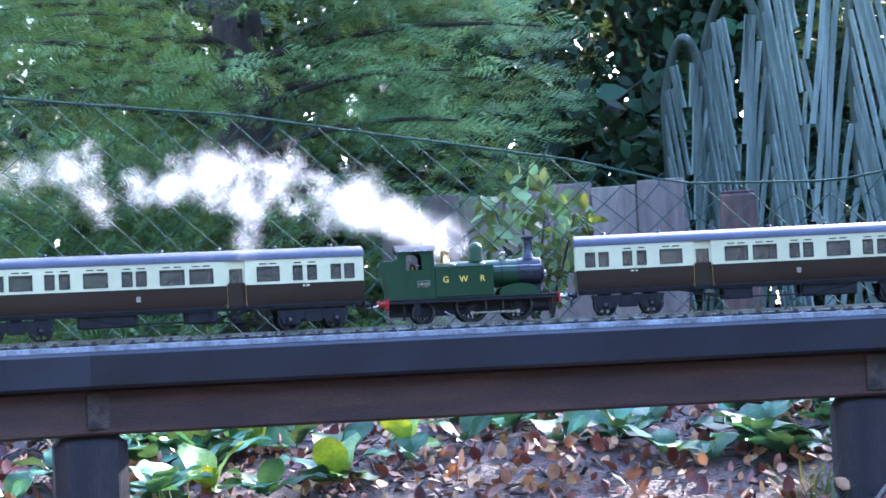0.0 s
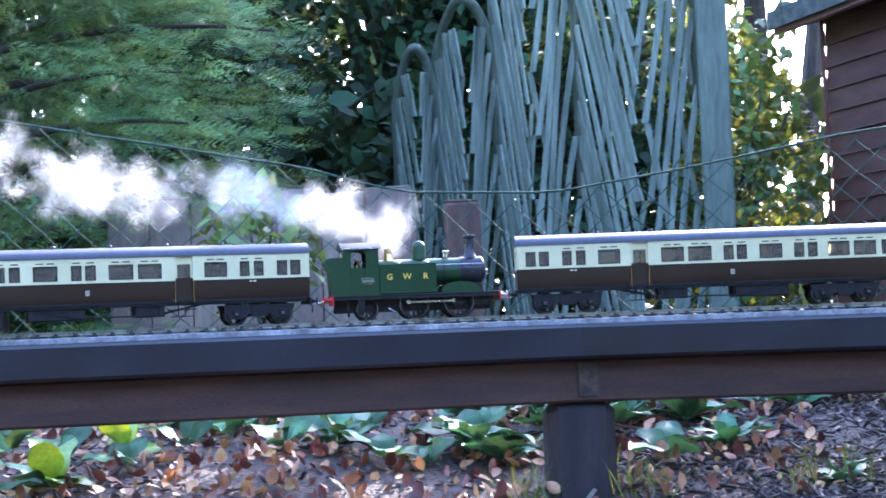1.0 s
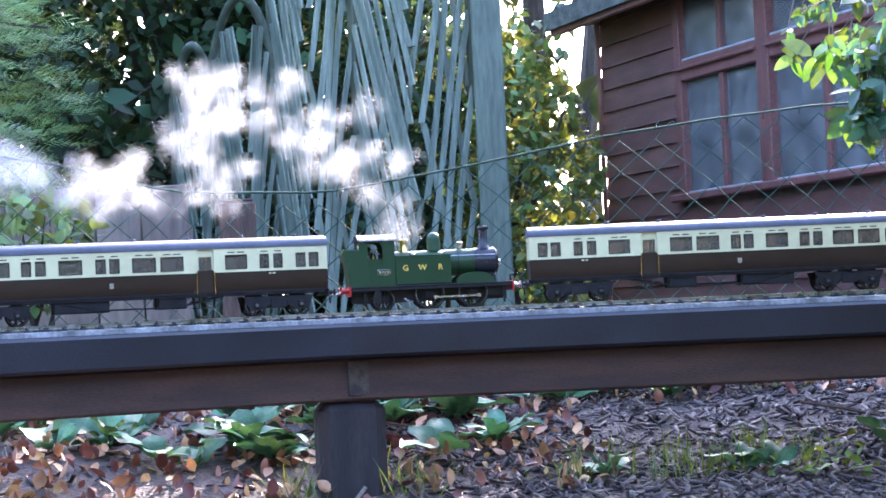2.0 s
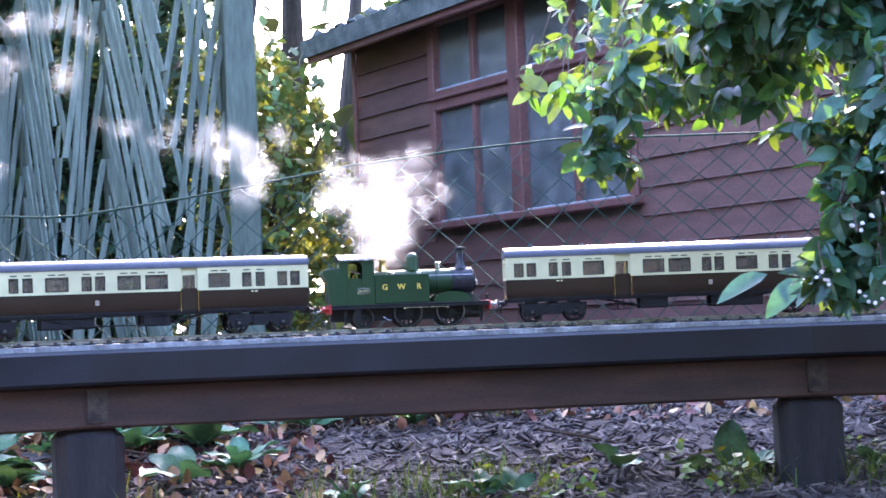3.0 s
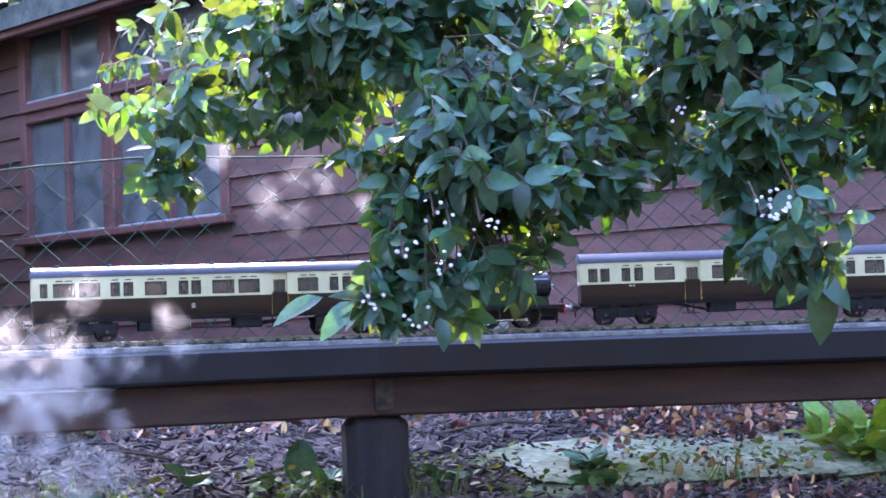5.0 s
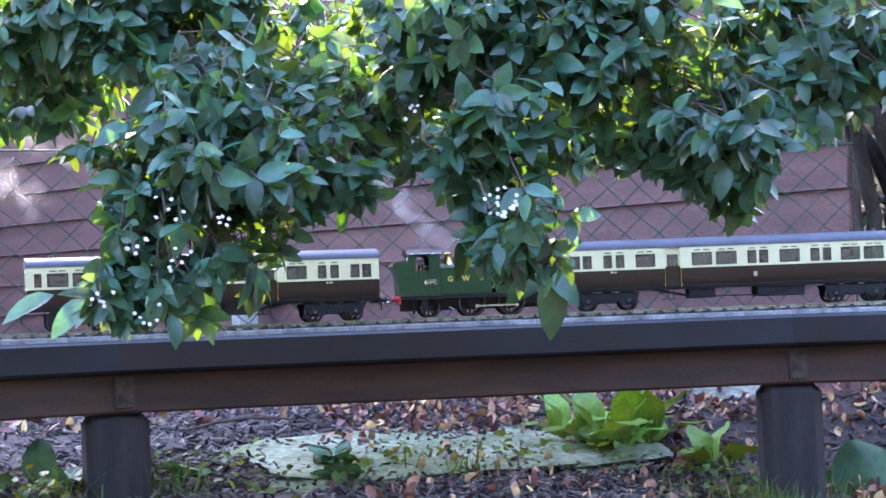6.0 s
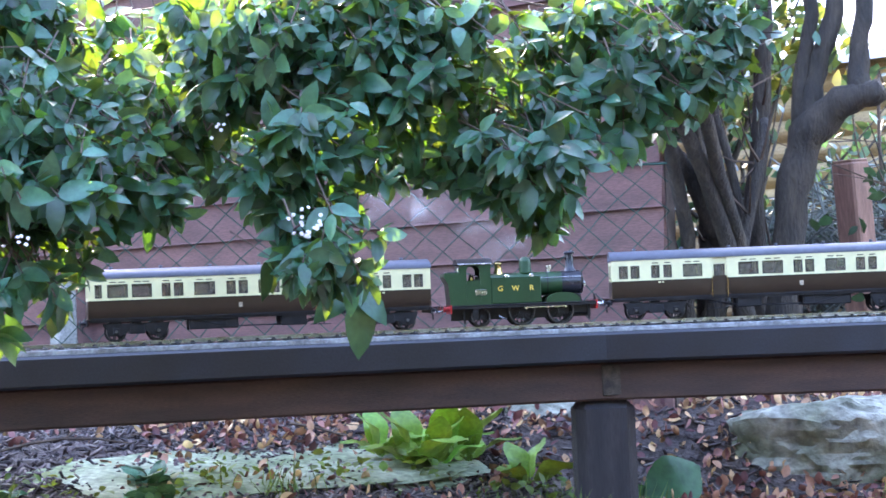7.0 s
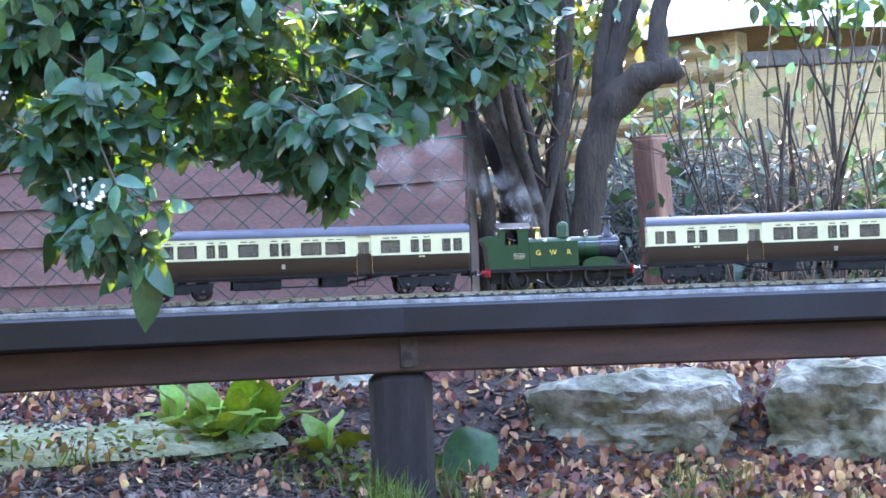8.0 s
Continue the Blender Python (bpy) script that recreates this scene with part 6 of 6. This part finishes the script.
def build_litter():
    rng = np.random.default_rng(15)
    v, f = leaf_template(4, 0.34, -0.3, 0.16)
    sets = []
    for n, s0, s1, o0, o1, lift in ((4200, -3.4, -1.1, -0.1, 1.4, 0.02), (700, -1.1, 0.1, 0.5, 1.5, 0.012), (9500, 0.1, 2.6, 0.3, 1.5, 0.02), (5500, 1.0, 2.6, -0.35, 0.3, 0.015), (700, 0.0, 1.0, -0.3, 0.3, 0.01)):
        sets.append(rot_mats(rng, n, 0.85, (0.013, 0.033) if s0 < -1 else (0.01, 0.03), on_ground(rng, n, s0, s1, o0, o1, lift)))
    tagged(part("fallen_leaves", scatter("fallen_leaves", v, f, np.concatenate(sets), LITTER), None), "curled brown and russet fallen leaves", "leaf litter", kind="stuff")
    chip = Geo().box(-0.5, 0.5, -0.1, 0.1, -0.05, 0.05)
    sets = []
    for n, s0, s1, o0, o1 in ((13000, -1.45, 0.75, -0.3, 1.0), (3000, 0.0, 1.2, -0.3, 0.7), (1200, -3.2, -1.3, -0.1, 0.9), (900, 1.0, 2.5, -0.4, 0.4)):
        sets.append(rot_mats(rng, n, 0.45, (0.007, 0.036), on_ground(rng, n, s0, s1, o0, o1, 0.008)))
    tagged(part("bark_chips", scatter("bark_chips", chip.v, chip.f, np.concatenate(sets), BARKCHIP), None), "dark bark chips strewn over the soil", "bark chips", kind="stuff")
    blade = [(0, -0.02, 0), (0, 0.02, 0), (0.12, 0.016, 0.45), (0.12, -0.016, 0.45), (0.4, 0.0, 0.95)]
    bf = [(0, 1, 2, 3), (3, 2, 4)]
    pts = []
    for s, o, n in [(p + dx, -0.03, 60) for p in POST_S[2:7] for dx in (-0.09, 0.09)] + [(rng.uniform(0.7, 2.4), rng.uniform(-0.35, 0.1), 50) for _ in range(26)] + [(rng.uniform(-1.2, 0.9), rng.uniform(-0.1, 0.12), 30) for _ in range(14)]:
        for k in range(n):
            x, y = on_arc(s + rng.normal() * 0.03, o + rng.normal() * 0.03)
            pts.append((x, y, ground_z(x, y) - 0.003))
    tagged(part("grass_tufts", scatter("grass_tufts", blade, bf, rot_mats(rng, len(pts), 0.22, (0.03, 0.085), np.array(pts)), GRASS), None), "thin tufts of green grass", "grass", kind="stuff")
    # small weeds
    v, f = leaf_template(3, 0.36, 0.2, 0.05)
    pts = []
    for k in range(34):
        s, o = rng.uniform(-1.3, 1.1), rng.choice([rng.uniform(-0.12, 0.12), rng.uniform(0.5, 1.3)])
        for j in range(26):
            x, y = on_arc(s + rng.normal() * 0.035, o + rng.normal() * 0.035)
            pts.append((x, y, ground_z(x, y) + rng.uniform(0.005, 0.05)))
    tagged(part("small_weeds", scatter("small_weeds", v, f, rot_mats(rng, len(pts), 0.5, (0.012, 0.026), np.array(pts)), GRASS), None), "clumps of small green weeds", "weeds", kind="stuff")
    # dead sticks
    for k in range(26):
        s, o = rng.uniform(-3.0, 1.6), rng.uniform(0.15, 1.1)
        x, y = on_arc(s, o)
        a = rng.uniform(-0.7, 0.7)
        ln = rng.uniform(0.1, 0.28)
        pts = [(x + (u - 0.5) * ln * math.cos(a), y + (u - 0.5) * ln * math.sin(a), ground_z(x, y) + 0.018 + 0.02 * math.sin(u * 3 + k)) for u in (0, 0.25, 0.5, 0.75, 1)]
        T = thing("fallen_twig", "thin pale dead twig lying on the soil", "twig", group="fallen twigs")
        part("stick", Geo().tube(pts, [0.003, 0.0034, 0.003, 0.0024, 0.0012], 5), TWIG, T)
        q = Vector(pts[2])
        part("side_shoot", Geo().tube([q, q + Vector((0.03, 0.02, 0.015)), q + Vector((0.06, 0.02, 0.01))], [0.002, 0.0016, 0.001], 4), TWIG, T)


build_litter()


def rock(name, label, centre, size, seed, material, turn=0.0, category="rock", tilt=0.0):
    bm = bmesh.new()
    bmesh.ops.create_icosphere(bm, subdivisions=5, radius=1.0)
    for v in bm.verts:
        d = v.co.normalized()
        # squared block with ledges and chips
        k = 1.0 / (abs(d.x) ** 5 + abs(d.y) ** 5 + abs(d.z) ** 5) ** 0.2
        n = 0.2 * noise.noise(d * 1.7 + Vector((seed, 0, 0))) + 0.1 * noise.noise(d * 4.5 + Vector((0, seed, 0))) + 0.05 * noise.noise(d * 11) + 0.02 * noise.noise(d * 23) + 0.03 * abs(noise.noise(Vector((d.x * 2, d.y * 2, d.z * 9 + seed))))
        v.co = Vector((d.x * size[0], d.y * size[1], d.z * size[2])) * (k * 0.9 + n)
    me = bpy.data.meshes.new(name)
    bm.to_mesh(me)
    bm.free()
    me.polygons.foreach_set("use_smooth", [True] * len(me.polygons))
    me.set_sharp_from_angle(angle=radians(28))
    me.materials.append(material)
    ob = new(name, me)
    ob.matrix_basis = pose(*centre, tilt, 0, turn)
    tagged(ob, label, category, "rocks edging the bed")


rock("limestone_rock", "large rough grey-green limestone rock beside the line", (1.97, 3.26, -0.004), (0.25, 0.13, 0.118), 3.0, ROCK, -32)
rock("limestone_rock", "large rough grey-green limestone rock beside the line", (2.38, 3.0, -0.02), (0.215, 0.15, 0.15), 8.0, ROCK, -38)
rock("limestone_rock", "smaller pale broken rock behind the post", (1.48, 3.62, 0.05), (0.1, 0.08, 0.08), 5.0, ROCK, -20)
rock("limestone_rock", "dark rock under the stems", (1.7, 3.72, 0.06), (0.13, 0.1, 0.1), 6.5, ROCK, 10)
rock("stone_slab", "flat mossy stone slab lying in the soil", (0.8, 3.31, 0.036), (0.42, 0.21, 0.019), 2.0, MOSSY, 8, "slab", 8)


# ---- steam: soft wisps of fine droplets that leave the safety valve ----
def steam_material():
    m = bpy.data.materials.new("steam_droplets")
    m.use_nodes = True
    n, ln = m.node_tree.nodes, m.node_tree.links
    n.remove(n["Principled BSDF"])
    d, t, tr, a, b = n.new("ShaderNodeBsdfDiffuse"), n.new("ShaderNodeBsdfTranslucent"), n.new("ShaderNodeBsdfTransparent"), n.new("ShaderNodeMixShader"), n.new("ShaderNodeMixShader")
    for x in (d, t):
        x.inputs[0].default_value = (0.9, 0.89, 0.87, 1)
    a.inputs[0].default_value, b.inputs[0].default_value = 0.5, 0.27
    ln.new(d.outputs[0], a.inputs[1])
    ln.new(t.outputs[0], a.inputs[2])
    ln.new(tr.outputs[0], b.inputs[1])
    ln.new(a.outputs[0], b.inputs[2])
    ln.new(b.outputs[0], n["Material Output"].inputs[0])
    return m


STEAM = steam_material()
PUFFS = []
# from when on, puffs a second, thin (1) or dense (0)
VENT = [(-2.7, 12, 1), (-1.75, 40, 0), (1.0, 46, 0), (1.75, 34, 1), (2.2, 50, 0), (2.7, 72, 0), (3.75, 15, 1), (8.1, 1, 1)]


def build_steam():
    rng = np.random.default_rng(9)
    quad = [(-0.5, -0.35, 0), (0.4, -0.5, 0.05), (0.5, 0.4, 0), (-0.35, 0.5, -0.05)]
    meshes = {}
    for thin, count in ((0, 3800), (1, 1900)):
        for v in range(6):
            # a few round billows, fullest at their skins
            lumps = rng.normal(size=(9, 3)) * np.array([0.016, 0.012, 0.007])
            radii = rng.uniform(0.012, 0.018, 9)
            pos = []
            while len(pos) < count:
                b = int(rng.integers(0, 9))
                d = rng.normal(size=3)
                p = lumps[b] + d * radii[b] * 0.55
                if noise.noise(tuple(p * 60 + v * 9)) > -0.5 + 0.4 * rng.random() and abs(p[0]) < 0.042 and abs(p[1]) < 0.034 and abs(p[2]) < 0.021:
                    pos.append(p)
            meshes[thin, v] = scatter("puff", quad, [(0, 1, 2, 3)], rot_mats(rng, count, 1.2, (0.0005, 0.001), np.array(pos)), STEAM)
    for (t, rate, thin), (end, _, _) in zip(VENT, VENT[1:]):
        while t < end:
            ob = part("steam_puff", meshes[thin, int(rng.integers(0, 6))], None)
            tagged(ob, "thin grey wisp of steam drifting from the locomotive" if thin else "billowing white puff of steam drifting from the locomotive", "steam", "plume of steam")
            r = rng.normal(size=3)
            PUFFS.append((ob, t, float(r[0]), float(r[1]), float(r[2]), float(rng.uniform(0, 360)), float(rng.random())))
            t += 1.0 / rate


build_steam()


def gust(t):
    """How far the air has moved along the line: a gust carries it forward, then it dies and turns back."""
    return float(np.interp(t, [-3, 1.9, 2.2, 3.45, 3.8, 4.7, 9.0], [-0.2, 0.0, 0.06, 0.44, 0.47, 0.42, 0.42]))


def settle(tau, rate):
    return 1 - math.exp(-tau / rate)


def puff_pose(p, t):
    ob, t0, a, b, c, turn, u = p
    if t <= t0:
        return on_rails(run_out(t) - 0.03, -0.03, -0.001) @ pose(-0.0375, 0, 0.0628)
    tau = t - t0
    s = run_out(t0) - 0.068
    grow = settle(tau, 0.5)
    if t0 < 1.9:
        # drifts back, and the later puffs climb in a tall billow
        tall = min(1.0, max(0.0, (t0 - 0.9) / 0.3))
        fwd = (0.1 + 0.03 * a) * settle(tau, 0.3) - 0.13 * tau * tau * tall + 0.03 * a * grow
        up = (0.075 + 0.06 * tall + 0.028 * b * grow) * settle(tau, 0.3) + (0.03 + 0.14 * tall * (0.6 + 0.8 * u)) * tau
        off = 0.02 * c + 0.03 * c * grow
    else:
        # some of it lags behind the gust
        lag = 0.5 + 0.5 * math.sin(turn * 5) ** 2 if t0 > 2.4 else 0.05 + 0.95 * (u > 0.55)
        fwd = (0.09 + 0.025 * a) * settle(tau, 0.3) + (gust(t) - gust(t0)) * lag + 0.035 * a * grow
        up = (0.075 + 0.04 * u) * settle(tau, 0.22) + (0.03 + 0.05 * u + 0.07 * (1 - lag)) * min(tau, 1.3) + 0.02 * b * grow
        off = 0.015 * c + 0.025 * c * grow
        if t0 < 3.75:
            # a down-draught brings the cloud down over the near side of the coach
            f = max(0.0, t - 3.62 - 0.12 * u)
            off -= 0.26 * settle(f, 0.5)
            up -= (0.14 + 0.05 * c + 0.3 * (1 - lag)) * f + 0.09 * f * f
            fwd -= 0.03 * settle(f, 0.5) + 0.04 * f * f
    s += fwd
    x, y = on_arc(s, off * min(1.0, tau / 0.2))
    g = min(1.0, tau / 0.6)
    return pose(x, y, deck_z(s) + RAIL_UP + 0.112 + up, 60 * math.sin(turn * 3) * g, 50 * math.sin(turn) * g, -math.degrees(s / RAD) + 70 * math.sin(turn * 2) * g)


def run_out(t):
    """The run carried on before the start at its own pace."""
    return run_s(t) if t >= 0 else RUN[0][1] + 0.35 * t


def steam_motions():
    base = [0.0, 1.0, 2.0, 3.0, 4.0, 5.0, 6.0, 7.0, 8.0]
    for p in PUFFS:
        t0 = p[1]
        extra = [t0 + d for d in (-0.0667, 0.0, 0.0667, 0.1667, 0.3333, 0.6, 1.0, 1.5, 2.2)]
        if t0 < 0:
            extra += [0.2, 0.4, 0.7]
        times = sorted({round(t * 30) / 30 for t in base + extra + [r[0] for r in RUN if r[0] < t0] if 0 <= t <= 8})
        walk(p[0], [(t, puff_pose(p, t)) for t in times])


motions()
